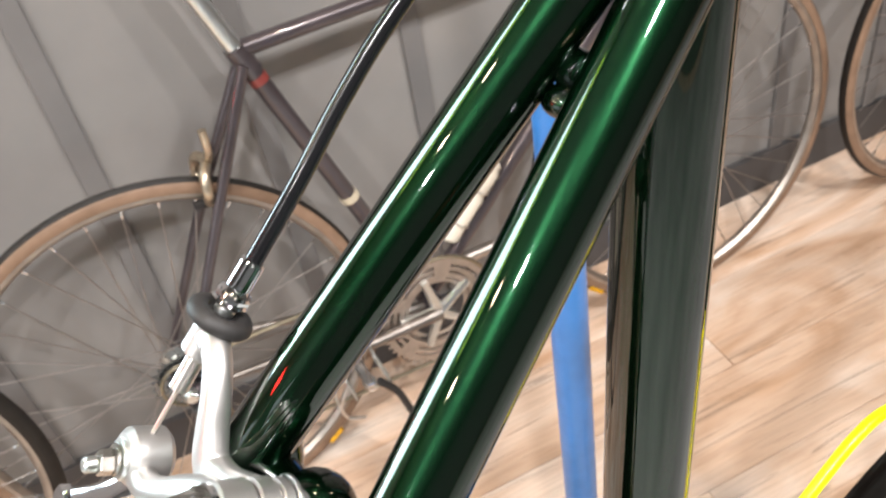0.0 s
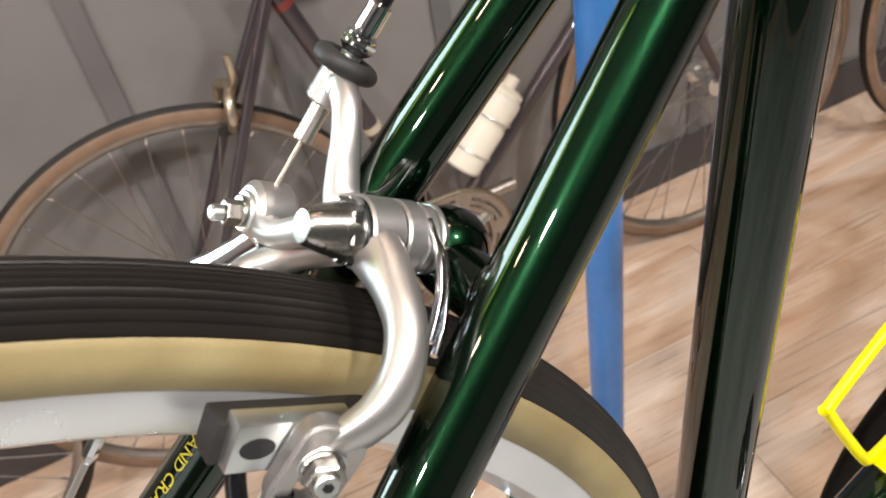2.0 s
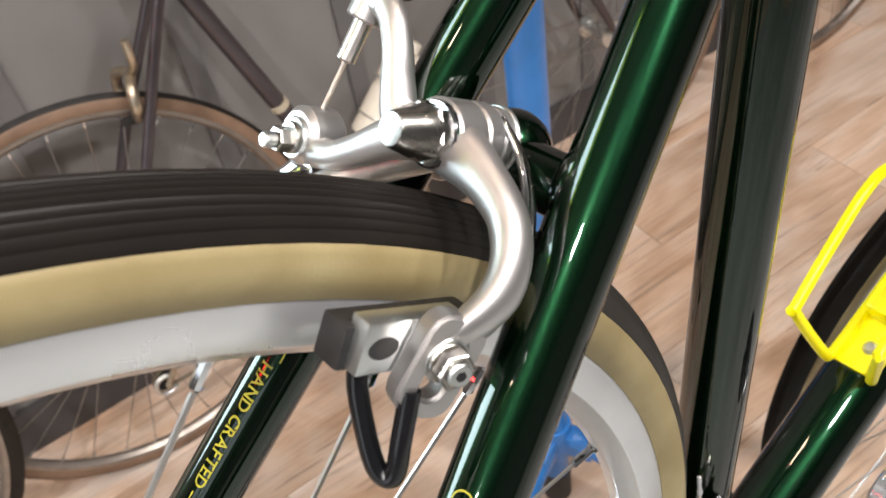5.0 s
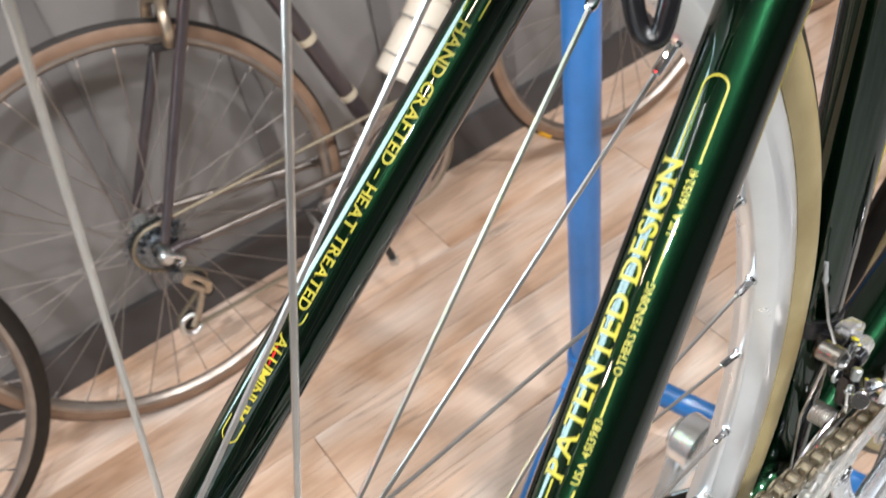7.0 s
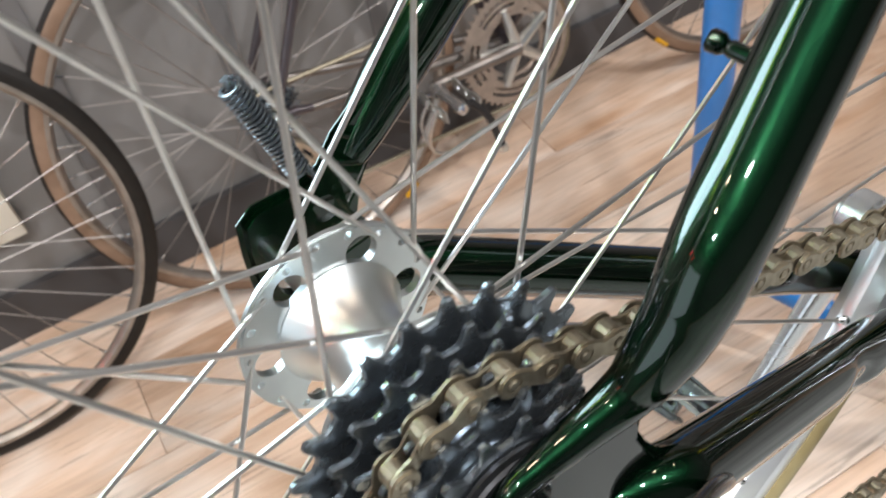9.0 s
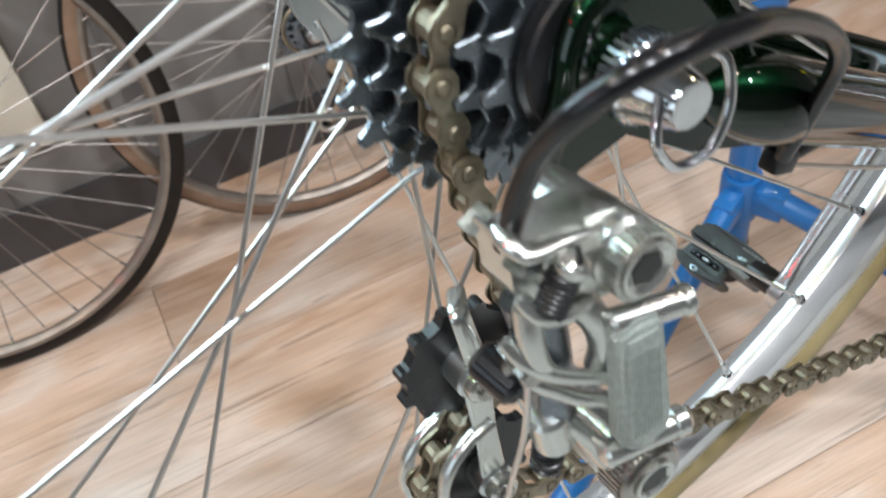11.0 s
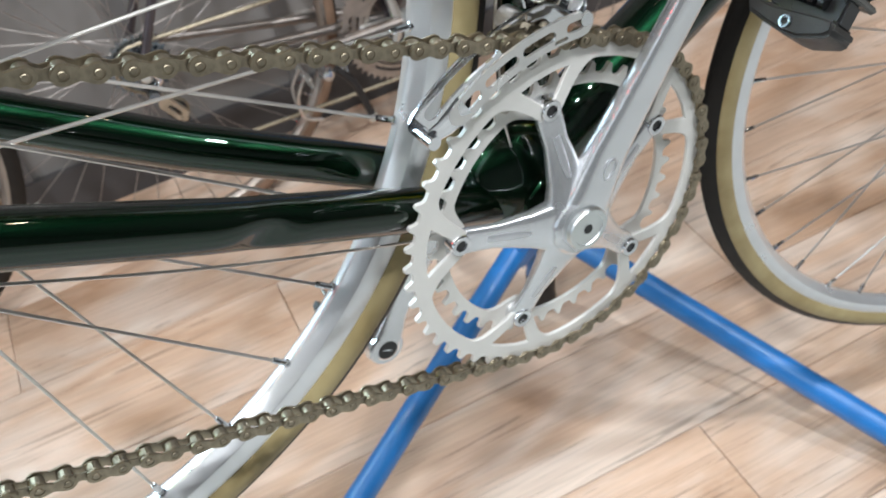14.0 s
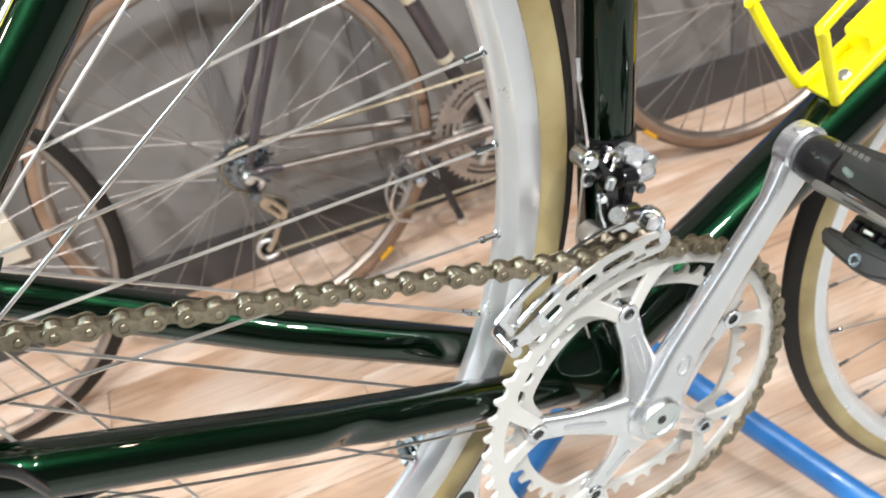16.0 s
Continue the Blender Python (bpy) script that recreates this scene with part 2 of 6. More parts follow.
def wood_material():
    """Washed oak laminate: pale and brown clouds, long dark grain lines and a few knots, shifted from board to board."""
    mat = bpy.data.materials.new("laminate_wood")
    mat.use_nodes = True
    nt = mat.node_tree
    b = nt.nodes["Principled BSDF"]
    def node(kind, **values):
        n = nt.nodes.new(kind)
        for key, value in values.items():
            n.inputs[key.replace("_", " ")].default_value = value
        return n
    def link(a, z):
        nt.links.new(a, z)
    tc = nt.nodes.new("ShaderNodeTexCoord")
    info = nt.nodes.new("ShaderNodeObjectInfo")
    comb = nt.nodes.new("ShaderNodeCombineXYZ")
    link(info.outputs["Random"], comb.inputs[0])
    link(info.outputs["Random"], comb.inputs[1])
    shift = nt.nodes.new("ShaderNodeVectorMath")
    shift.operation = "SCALE"
    shift.inputs["Scale"].default_value = 37.0
    link(comb.outputs[0], shift.inputs[0])
    add = nt.nodes.new("ShaderNodeVectorMath")
    add.operation = "ADD"
    link(tc.outputs["Object"], add.inputs[0])
    link(shift.outputs[0], add.inputs[1])
    def grain(sx, sy, scale, detail, distortion):
        mp = node("ShaderNodeMapping", Scale=(sx, sy, 1))
        link(add.outputs[0], mp.inputs["Vector"])
        n = node("ShaderNodeTexNoise", Scale=scale, Detail=detail, Distortion=distortion)
        link(mp.outputs["Vector"], n.inputs["Vector"])
        return n.outputs["Fac"]
    def span(value, lo, hi, to_lo, to_hi):
        r = node("ShaderNodeMapRange", From_Min=lo, From_Max=hi, To_Min=to_lo, To_Max=to_hi)
        link(value, r.inputs["Value"])
        return r.outputs["Result"]
    def times(a, z):
        m = nt.nodes.new("ShaderNodeMath")
        m.operation = "MULTIPLY"
        link(a, m.inputs[0])
        link(z, m.inputs[1])
        return m.outputs[0]
    clouds = grain(1.3, 4.0, 2.2, 4, 1.2)
    ramp = nt.nodes.new("ShaderNodeValToRGB")
    ramp.color_ramp.elements[0].position, ramp.color_ramp.elements[0].color = 0.26, WOOD_DARK
    ramp.color_ramp.elements[1].position, ramp.color_ramp.elements[1].color = 0.70, WOOD_PALE
    ramp.color_ramp.elements.new(0.46).color = WOOD_MID
    link(clouds, ramp.inputs["Fac"])
    streaks = grain(2.2, 55, 2.0, 6, 1.6)
    lines = grain(0.7, 24, 3.0, 3, 2.4)
    fine = grain(5, 220, 2.0, 4, 0.2)
    tone = times(times(span(streaks, 0.32, 0.62, 0.86, 1.04), span(fine, 0.3, 0.75, 1.04, 0.90)), span(lines, 0.34, 0.375, 0.62, 1.0))
    tone = times(tone, span(info.outputs["Random"], 0, 1, 0.90, 1.08))
    sc = nt.nodes.new("ShaderNodeVectorMath")
    sc.operation = "SCALE"
    link(ramp.outputs["Color"], sc.inputs[0])
    link(tone, sc.inputs["Scale"])
    link(sc.outputs[0], b.inputs["Base Color"])
    link(span(streaks, 0.3, 0.7, 0.42, 0.28), b.inputs["Roughness"])
    bp = node("ShaderNodeBump", Strength=0.18, Distance=0.001)
    link(times(fine, streaks), bp.inputs["Height"])
    link(bp.outputs["Normal"], b.inputs["Normal"])
    return mat

WOOD_DARK, WOOD_MID, WOOD_PALE = (0.46, 0.280, 0.175, 1), (0.60, 0.422, 0.312, 1), (0.72, 0.60, 0.515, 1)
WOOD = wood_material()
WALLGREY = material("grey_wall_paint", (0.245, 0.232, 0.222), 0.7, noise_scale=4, colour2=(0.185, 0.180, 0.178), bump=0.2, bump_scale=250)
BASEGREY = material("dark_grey_skirting", (0.066, 0.063, 0.065), 0.55, noise_scale=8, noise_amount=0.2)
# unseen ceiling and walls: the room's dimness is put into their dark colour
CEILDIM = material("dimmed_ceiling", (0.10, 0.10, 0.10), 0.8, noise_scale=4, noise_amount=0.08)
DIMWALL = material("dimmed_shop_wall", (0.09, 0.09, 0.09), 0.8, noise_scale=2, noise_amount=0.15)
JOINT = material("floor_joint", (0.19, 0.115, 0.07), 0.7)

X0, X1, Y0, YW = -3.2, 4.4, -3.4, 1.135
floor = slab("floor", (X0, Y0, -0.06), (X1, YW, -0.0045), JOINT)
for lo, hi in (((X0, -0.06), (-1.2, CEIL)), ((-0.5, -0.06), (X1, CEIL)), ((-1.2, -0.06), (-0.5, 1.04)), ((-1.2, 2.4), (-0.5, CEIL))):
    slab("wall_back", (lo[0], YW, lo[1]), (hi[0], YW + 0.12, hi[1]), WALLGREY)
# unseen walls, darkened to keep reflections and bounce light low
slab("wall_front", (X0, Y0 - 0.12, -0.06), (X1, Y0, CEIL), DIMWALL)
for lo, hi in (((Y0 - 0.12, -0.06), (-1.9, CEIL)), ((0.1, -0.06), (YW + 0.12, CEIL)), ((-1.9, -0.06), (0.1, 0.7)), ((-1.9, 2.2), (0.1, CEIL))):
    slab("wall_left", (X0 - 0.12, *lo), (X0, *hi), DIMWALL)
slab("wall_right", (X1, Y0 - 0.12, -0.06), (X1 + 0.12, YW + 0.12, CEIL), DIMWALL)
slab("ceiling", (X0 - 0.12, Y0 - 0.12, CEIL), (X1 + 0.12, YW + 0.12, CEIL + 0.1), CEILDIM)
# unseen sheet added so lacquer and alloy reflect mottled grey, not brown boards
REFLECTGREY = material("pale_grey_reflector", (0.46, 0.465, 0.45), 0.75, noise_scale=1.6, colour2=(0.25, 0.262, 0.252), bump=0.3, bump_scale=400)
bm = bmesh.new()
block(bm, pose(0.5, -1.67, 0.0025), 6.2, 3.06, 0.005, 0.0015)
tagged(part("reflector_sheet", bm, REFLECTGREY, None, smooth=False), "unseen pale grey sheet on the floor, added for its reflection in paint and metal", "floor mat")
slab("baseboard", (X0, YW - 0.014, -0.004), (X1, YW, 0.10), BASEGREY)

# ---- the green bicycle ----
BB = Vector((0.397, 0, -0.068))
bicycle = thing("bicycle", BIKE, "deep green metallic road bicycle with polished silver parts", "bicycle")

def wheel_tyre(parent, tread, side, r_out=0.3375, w=0.0118, tread_half=0.0085, lines=9, low=0.3155, share=0.55, groove=0.0013):
    """Tread band and the two sidewalls, as turned profiles round the axle (y)."""
    bm = bmesh.new()
    prof = []
    n = lines
    drop = share * tread_half
    for k in range(n + 1):
        s = -tread_half + 2 * tread_half * k / n
        r = r_out - drop * (s / tread_half) ** 2
        if k < n:
            s2 = s + 2 * tread_half / n
            r2 = r_out - drop * (s2 / tread_half) ** 2
            prof += [(r - groove, s), (r - groove, s + 0.00035), (r - 0.0002, s + 0.0005), ((r + r2) / 2 + 0.0002, (s + s2) / 2 + 0.0001), (r2 - 0.0002, s2 - 0.0003), (r2 - groove, s2 - 0.00005)]
        else:
            prof += [(r - groove, s + 0.00005)]
    prof += [(r_out - drop - 0.004, tread_half - 0.0015), (r_out - drop - 0.004, -tread_half + 0.0015)]
    lathe(bm, prof, seg=200, closed=True)
    part("tread", bm, tread, parent, "black finely ribbed tread")
    top = r_out - drop
    mid = low + (top - low) * 0.52
    for s in (-1, 1):
        bm = bmesh.new()
        y0, y1 = tread_half + 0.0010, 0.0113
        bulge = w - (y0 + y1) / 2
        curve = [(top - 0.0014 + (low - top + 0.0014) * k / 12, s * (y0 + (y1 - y0) * k / 12 + bulge * math.sin(math.pi * k / 12))) for k in range(13)]
        lathe(bm, [(top - 0.0004, s * (tread_half + 0.0001))] + curve + [(low, s * 0.008), (mid, s * 0.008), (top - 0.002, s * (tread_half - 0.001))], seg=160, closed=True)
        part("sidewall", bm, side, parent, "tan sidewall")

def wheel_rim(parent, mat, r_edge=0.3165, r_in=0.3025):
    bm = bmesh.new()
    half = [(r_in, 0.0), (r_in, 0.0030), (r_in + 0.0003, 0.0036), (r_in + 0.0056, 0.0096), (r_in + 0.0059, 0.0099), (r_in + 0.0063, 0.0104), (r_in + 0.0068, 0.0106), (r_edge - 0.0016, 0.0110), (r_edge, 0.0104), (r_edge, 0.0088), (r_edge - 0.006, 0.0080)]
    lathe(bm, [(r, -y) for r, y in half[:0:-1]] + half, seg=160, closed=True)
    part("rim", bm, mat, parent, "silver box-section rim")

def spokes(parent, mat, n, phase, flange_r, y_right, y_left, r_nip=0.3025, cross=3, thin=0.00095):
    """Laced crossing spokes with nipples; even ones from the right flange, odd ones from the left."""
    step = 2 * math.pi / n
    for k in range(n):
        a = phase - k * step
        right = k % 2 == 0
        y = y_right if right else y_left
        fa = a + (radians(68) if k % 4 in (0, 3) else -radians(68))
        p_rim = Vector((r_nip * math.cos(a), (-0.0015 if right else 0.0015), r_nip * math.sin(a)))
        out = 0.0016 * (1 if (k // 2) % 2 else -1)
        p_hub = Vector((flange_r * math.cos(fa), y + out, flange_r * math.sin(fa)))
        bm = bmesh.new()
        sweep(bm, [p_hub, p_hub.lerp(p_rim, 0.5), p_rim], thin, seg=6)
        sp = part("spoke", bm, mat, parent)
        d = (p_hub - p_rim).normalized()
        bm = bmesh.new()
        lathe(bm, [(0, -0.001), (0.0028, -0.001), (0.0028, 0.0008), (0.0019, 0.0016), (0.0019, 0.0105), (0.0012, 0.0118), (0, 0.0118)], p_rim, tuple(d), 8)
        part("nipple", bm, CHROME, sp)

rear_wheel = new("rear_wheel")
rear_wheel.parent = bicycle
wheel_tyre(rear_wheel, RUBBER, TANWALL, 0.3472, 0.0142, 0.0123, 15, 0.3215, 0.86, 0.0019)
wheel_rim(rear_wheel, RIM, 0.3225)
PHASE = -0.1496 + 0.6
spokes(rear_wheel, STEEL, 36, PHASE, 0.0315, -0.018, 0.034)

front_wheel = new("front_wheel")
front_wheel.parent = bicycle
front_wheel.matrix_local = Matrix.Translation((0.9832, -0.0157, -0.0007)) @ Matrix.Rotation(-0.306, 4, Vector((-0.292, 0, 0.956)))
wheel_tyre(front_wheel, RUBBER, TANWALL, 0.3440, 0.0138, 0.0119, 19, 0.3190, 0.80)
wheel_rim(front_wheel, RIM, 0.3200)
spokes(front_wheel, STEEL, 36, 0.2, 0.0195, -0.034, 0.034)
bm = bmesh.new()
lathe(bm, [(0.0, -0.036), (0.0195, -0.036), (0.0225, -0.035), (0.0225, -0.033), (0.015, -0.031), (0.0125, -0.025), (0.0125, 0.025), (0.015, 0.031), (0.0225, 0.033), (0.0225, 0.035), (0.0195, 0.036), (0, 0.036)], seg=32)
cylinder(bm, (0, -0.055, 0), (0, 0.055, 0), 0.005)
part("hub", bm, POLISHED, front_wheel, "polished silver hub")

frame_set = new("frame")
frame_set.parent = bicycle
SEAT_DIR = Vector((-0.2696, 0, 0.963))
# top and low end of each seat stay, and its radius there, by side
STAY = {-1: (Vector((0.2300, -0.0115, 0.45)), Vector((0.0445, -0.068, 0.1)), 0.0106, 0.0116), 1: (Vector((0.2165, 0.0095, 0.45)), Vector((0.0485, 0.061, 0.1)), 0.0100, 0.0106)}
STAY_END = {-1: [(0.0334, -0.0714, 0.079), (0.0290, -0.0712, 0.058), (0.0235, -0.0680, 0.038)], 1: [(0.0372, 0.0640, 0.076), (0.0285, 0.0655, 0.058), (0.0190, 0.0650, 0.042)]}
def tube_part(name, pts, radii, seg=32, **kw):
    bm = bmesh.new()
    sweep(bm, pts, radii, seg, **kw)
    return part(name, bm, GREEN, frame_set)
SEAT_LOW = BB + Vector((0.0047, 0, 0))
seat_top = SEAT_LOW + SEAT_DIR * 0.73
tube_part("seat_tube", [SEAT_LOW, seat_top], 0.0155)
bm = bmesh.new()
lathe(bm, [(0.0, -0.0355), (0.0195, -0.0355), (0.0215, -0.0335), (0.0225, -0.026), (0.0225, 0.026), (0.0215, 0.0335), (0.0195, 0.0355), (0, 0.0355)], BB, seg=48)
bmesh.ops.create_uvsphere(bm, u_segments=56, v_segments=36, radius=1.0, matrix=Matrix.Translation((0.382, 0, -0.060)) @ Matrix.Diagonal((0.042, 0.0345, 0.040, 1)))
part("bottom_bracket", bm, GREEN, frame_set)
head_low, head_top = Vector((0.875, 0, 0.42)), Vector((0.83, 0, 0.57))
tube_part("down_tube", [BB + Vector((0, 0, 0.006)), head_low + Vector((-0.006, 0, 0.02))], 0.0225)
tube_part("top_tube", [seat_top + Vector((0.01, 0, -0.03)), head_top + Vector((0, 0, -0.02))], 0.0175)
tube_part("head_tube", [head_low, head_top], 0.018)
for s in (-1, 1):
    top, low, r_top, r_low = STAY[s]
    d = low - top
    bend = smooth_path([low - d * 0.10, low - d * 0.03, *STAY_END[s]], 4)
    tube_part("seat_stay", [top - d * 0.12, top, *bend], [r_top, r_top] + spread([r_low - (r_low - r_top) * 0.1, r_low], 4) + spread([r_low, r_low, r_low * 0.94, r_low * 0.84, r_low * 0.66], 13), 32)
    stay = [Vector((0.39, s * 0.0125, -0.0765)).lerp(Vector((0.2, s * 0.0415, -0.0445)), k / 90) for k in range(90)] + [Vector((0.2, s * 0.0415, -0.0445)).lerp(Vector((0.06, s * 0.066, -0.0145)), k / 50) for k in range(51)] + [Vector((0.06 - 0.004 * k, s * (0.066 - 0.0002 * k), -0.0145 + 0.0006 * k)) for k in range(1, 8)]
    bm = bmesh.new()
    sweep(bm, stay, spread([0.0130, 0.0128, 0.0122], 141) + [0.0119, 0.0113, 0.0105, 0.0094, 0.0080, 0.0060, 0.0030], 56)
    # shallow dents that clear the chainring outside and the tyre inside
    for centre, face, deep, long_, wide in ((Vector((0.209, s * 0.0402, -0.0462)), Vector((0.12, s * 0.97, -0.12)), 0.0042, 0.0150, 0.0085), (Vector((0.290, s * 0.0278, -0.0597)), Vector((-0.15, -s * 0.95, 0.25)), 0.0036, 0.0260, 0.0100)):
        if s > 0 and face.y > 0:
            continue
        face.normalize()
        for v in bm.verts:
            d = v.co - centre
            if d.dot(face) > 0:
                side = (d - face * d.dot(face)) - Vector((d.x, 0, 0))
                v.co -= face * deep * math.exp(-(d.x / long_) ** 2 - (side.length / wide) ** 2)
    part("chain_stay", bm, GREEN, frame_set)
    tube_part("fork_blade", [(0.885, s * 0.03, 0.41), (0.94, s * 0.045, 0.16), (0.983, s * 0.05, 0.0)], [0.012, 0.011, 0.007], 20)


# ---- rear hub and sprockets ----
rear_hub = new("rear_hub")
rear_hub.parent = bicycle
bm = bmesh.new()
lathe(bm, [(0.0, 0.038), (0.010, 0.038), (0.0215, 0.0345), (0.023, 0.030), (0.019, 0.024), (0.0155, 0.015), (0.0155, 0.0), (0.019, -0.010), (0.023, -0.0155), (0.020, -0.022), (0.0, -0.022)], seg=48)
part("hub_shell", bm, POLISHED, rear_hub, "mirror-polished hub barrel")
for y in (0.033, -0.018):
    bm = bmesh.new()
    holes = [ngon(18, 0.0058, 0.0262 * math.cos(a), 0.0262 * math.sin(a)) for a in (2 * math.pi * (k + 0.3) / 6 for k in range(6))]
    holes += [ngon(8, 0.0014, 0.0327 * math.cos(a), 0.0327 * math.sin(a)) for a in (2 * math.pi * (k + 0.5) / 18 for k in range(18))]
    plate(bm, ngon(72, 0.0358), holes + [ngon(36, 0.0185)], 0.0034, Matrix.Translation((0, y, 0)) @ SIDE)
    bmesh.ops.bevel(bm, geom=[e for e in bm.edges if e.calc_face_angle(0) > 1.2 and e.verts[0].co.xz.length > 0.0352], offset=0.0008, segments=2, affect="EDGES")
    part("hub_flange", bm, POLISHED, rear_hub, "drilled high hub flange")

def toothed(n, r_pitch, tip=0.0034, root=-0.0028, per=6, skew=0.0):
    """Outline of a toothed wheel."""
    prof = [(0.0, root), (0.2, root * 0.88), (0.31, root * 0.25), (0.37, tip * 0.6), (0.43, tip), (0.57, tip), (0.63, tip * 0.6), (0.69, root * 0.25), (0.8, root * 0.88)]
    out = []
    for k in range(n):
        for f, d in prof:
            a = 2 * math.pi * (k + f + skew * (d > 0)) / n
            out.append(((r_pitch + d) * math.cos(a), (r_pitch + d) * math.sin(a)))
    return out

freewheel = new("freewheel")
freewheel.parent = bicycle
COGS = [(24, -0.0295), (21, -0.035), (19, -0.0405), (17, -0.046), (15, -0.0515), (13, -0.0565)]
for n, y in COGS:
    bm = bmesh.new()
    plate(bm, toothed(n, n * 0.0127 / (2 * math.pi), tip=0.0026, root=-0.0033), [ngon(32, max(0.016, n * 0.00202 - 0.0135))], 0.0021, Matrix.Translation((0, y, 0)) @ SIDE @ Matrix.Rotation(n * 0.7, 4, "Z"))
    bmesh.ops.bevel(bm, geom=[e for e in bm.edges if e.calc_face_angle(0) > 1.2 and min(v.co.xz.length for v in e.verts) > n * 0.00202 - 0.006], offset=0.0004, segments=1, affect="EDGES")
    part("sprocket", bm, COG, freewheel, "worn grey steel sprocket", smooth=False)
bm = bmesh.new()
lathe(bm, [(0.0, -0.024), (0.031, -0.024), (0.031, -0.0275), (0.024, -0.031), (0.024, -0.050), (0.019, -0.053), (0.019, -0.0605), (0.0165, -0.0615), (0.0, -0.0615)], seg=40)
part("freewheel_body", bm, COG, freewheel)
bm = bmesh.new()
lathe(bm, [(0.0150, -0.0580), (0.0212, -0.0580), (0.0212, -0.0592), (0.0196, -0.0600), (0.0192, -0.0612), (0.0150, -0.0618)], seg=40, closed=True)
part("lock_ring", bm, NUTDARK, freewheel, "dark steel lock ring")

# ---- quick release nut and axle ----
quick_release = new("quick_release")
quick_release.parent = bicycle
bm = bmesh.new()
lathe(bm, [(0.0, -0.0645), (0.0078, -0.0645), (0.0082, -0.0700), (0.0096, -0.0706), (0.0099, -0.0714), (0.0099, -0.0772), (0.0092, -0.0780), (0.0087, -0.0790), (0.0060, -0.0885), (0.0053, -0.0897), (0.0028, -0.0902), (0.0, -0.0892)], seg=36)
part("cone_nut", bm, CHROME, quick_release, "polished conical nut")
for k in range(32):
    a = 2 * math.pi * k / 32
    bm = bmesh.new()
    block(bm, Matrix.Translation((0.0099 * math.cos(a), -0.0743, 0.0099 * math.sin(a))) @ Matrix.Rotation(-a, 4, "Y"), 0.0011, 0.0056, 0.0010)
    part("knurl", bm, COG, quick_release, smooth=False)
bm = bmesh.new()
cylinder(bm, (0, -0.0645, 0), (0, 0.068, 0), 0.0046)
part("axle", bm, STEEL, quick_release)
bm = bmesh.new()
lathe(bm, [(0.0, 0.063), (0.0095, 0.063), (0.0095, 0.078), (0.007, 0.081), (0.0, 0.081)], seg=30)
part("axle_nut", bm, CHROME, quick_release)
bm = bmesh.new()
sweep(bm, smooth_path([(-0.0060, -0.086, 0.001), (-0.0075, -0.089, -0.006), (-0.0051, -0.09, -0.0105), (0.0012, -0.09, -0.0138), (0.0098, -0.09, -0.0105), (0.0125, -0.089, -0.001), (0.009, -0.087, 0.0085), (0.003, -0.084, 0.010)], 6), 0.0013, 10)
part("wire_hook", bm, CHROME, quick_release, "bent chrome wire hook")

# ---- dropouts ----
def dropout(s):
    if s < 0:
        rear = [(0.036, 0.086), (0.033, 0.066), (0.030, 0.048), (0.0262, 0.034), (0.0140, 0.0222), (-0.003, 0.0188), (-0.0108, 0.0138), (-0.0140, 0.0060)]
        low = [(-0.0140, -0.004), (-0.0120, -0.018), (-0.0155, -0.036), (-0.0130, -0.044), (-0.006, -0.042), (0.000, -0.028), (0.013, -0.02)]
        front = [(0.04, -0.028), (0.075, -0.030), (0.078, -0.006), (0.060, -0.0025), (0.0500, 0.0010), (0.0425, 0.0070), (0.0362, 0.0145), (0.0350, 0.0225), (0.0385, 0.0310), (0.046, 0.042), (0.054, 0.060), (0.060, 0.082)]
    else:
        rear = [(0.032, 0.086), (0.021, 0.066), (0.0105, 0.052), (0.0060, 0.041), (-0.004, 0.0350), (-0.0175, 0.0305), (-0.0225, 0.0240), (-0.0200, 0.0120)]
        low = [(-0.0165, 0.0), (-0.012, -0.012), (0.006, -0.019), (0.018, -0.02)]
        front = [(0.04, -0.028), (0.075, -0.030), (0.078, -0.006), (0.056, -0.001), (0.0425, 0.0085), (0.0300, 0.0125), (0.0240, 0.0195), (0.0240, 0.0300), (0.0270, 0.0400), (0.036, 0.054), (0.048, 0.075)]
    bm = bmesh.new()
    plate(bm, rear + low + front, [ngon(16, 0.0052)], 0.0058, Matrix.Translation((0, s * 0.0634, 0)) @ SIDE)
    bmesh.ops.bevel(bm, geom=[e for e in bm.edges if e.calc_face_angle(0) > 1.2], offset=0.0026, segments=4, affect="EDGES")
    return part("dropout", bm, GREEN, frame_set, "thick green dropout plate")
for s in (-1, 1):
    dropout(s)
bm = bmesh.new()
rim_path = smooth_path([(0.0270, -0.0695, 0.050), (0.0225, -0.0675, 0.0370), (0.0130, -0.0650, 0.0268), (0.0010, -0.0640, 0.0192), (-0.0080, -0.0636, 0.0130), (-0.0108, -0.0634, 0.0040), (-0.0096, -0.0634, -0.0120), (-0.0116, -0.0634, -0.0320)], 6)
sweep(bm, rim_path, spread([0.0084, 0.0074, 0.0060, 0.0048, 0.0042, 0.0040, 0.0038, 0.0026], len(rim_path)), 18)
part("dropout_rim", bm, GREEN, frame_set, "rounded green rim of the dropout")
bm = bmesh.new()
cylinder(bm, (0.008, 0.0625, 0.034), (-0.026, 0.0645, 0.0745), 0.0016)
a, b = Vector((0.0, 0.0635, 0.040)), Vector((-0.0245, 0.0645, 0.0725))
u, w = frame_axes(b - a)
sweep(bm, [a + (b - a) * (k / 264) + 0.0038 * (u * math.cos(math.pi * k / 6) + w * math.sin(math.pi * k / 6)) for k in range(265)], 0.00075, 6)
part("adjuster_spring", bm, COG, frame_set, "coiled steel adjuster spring")

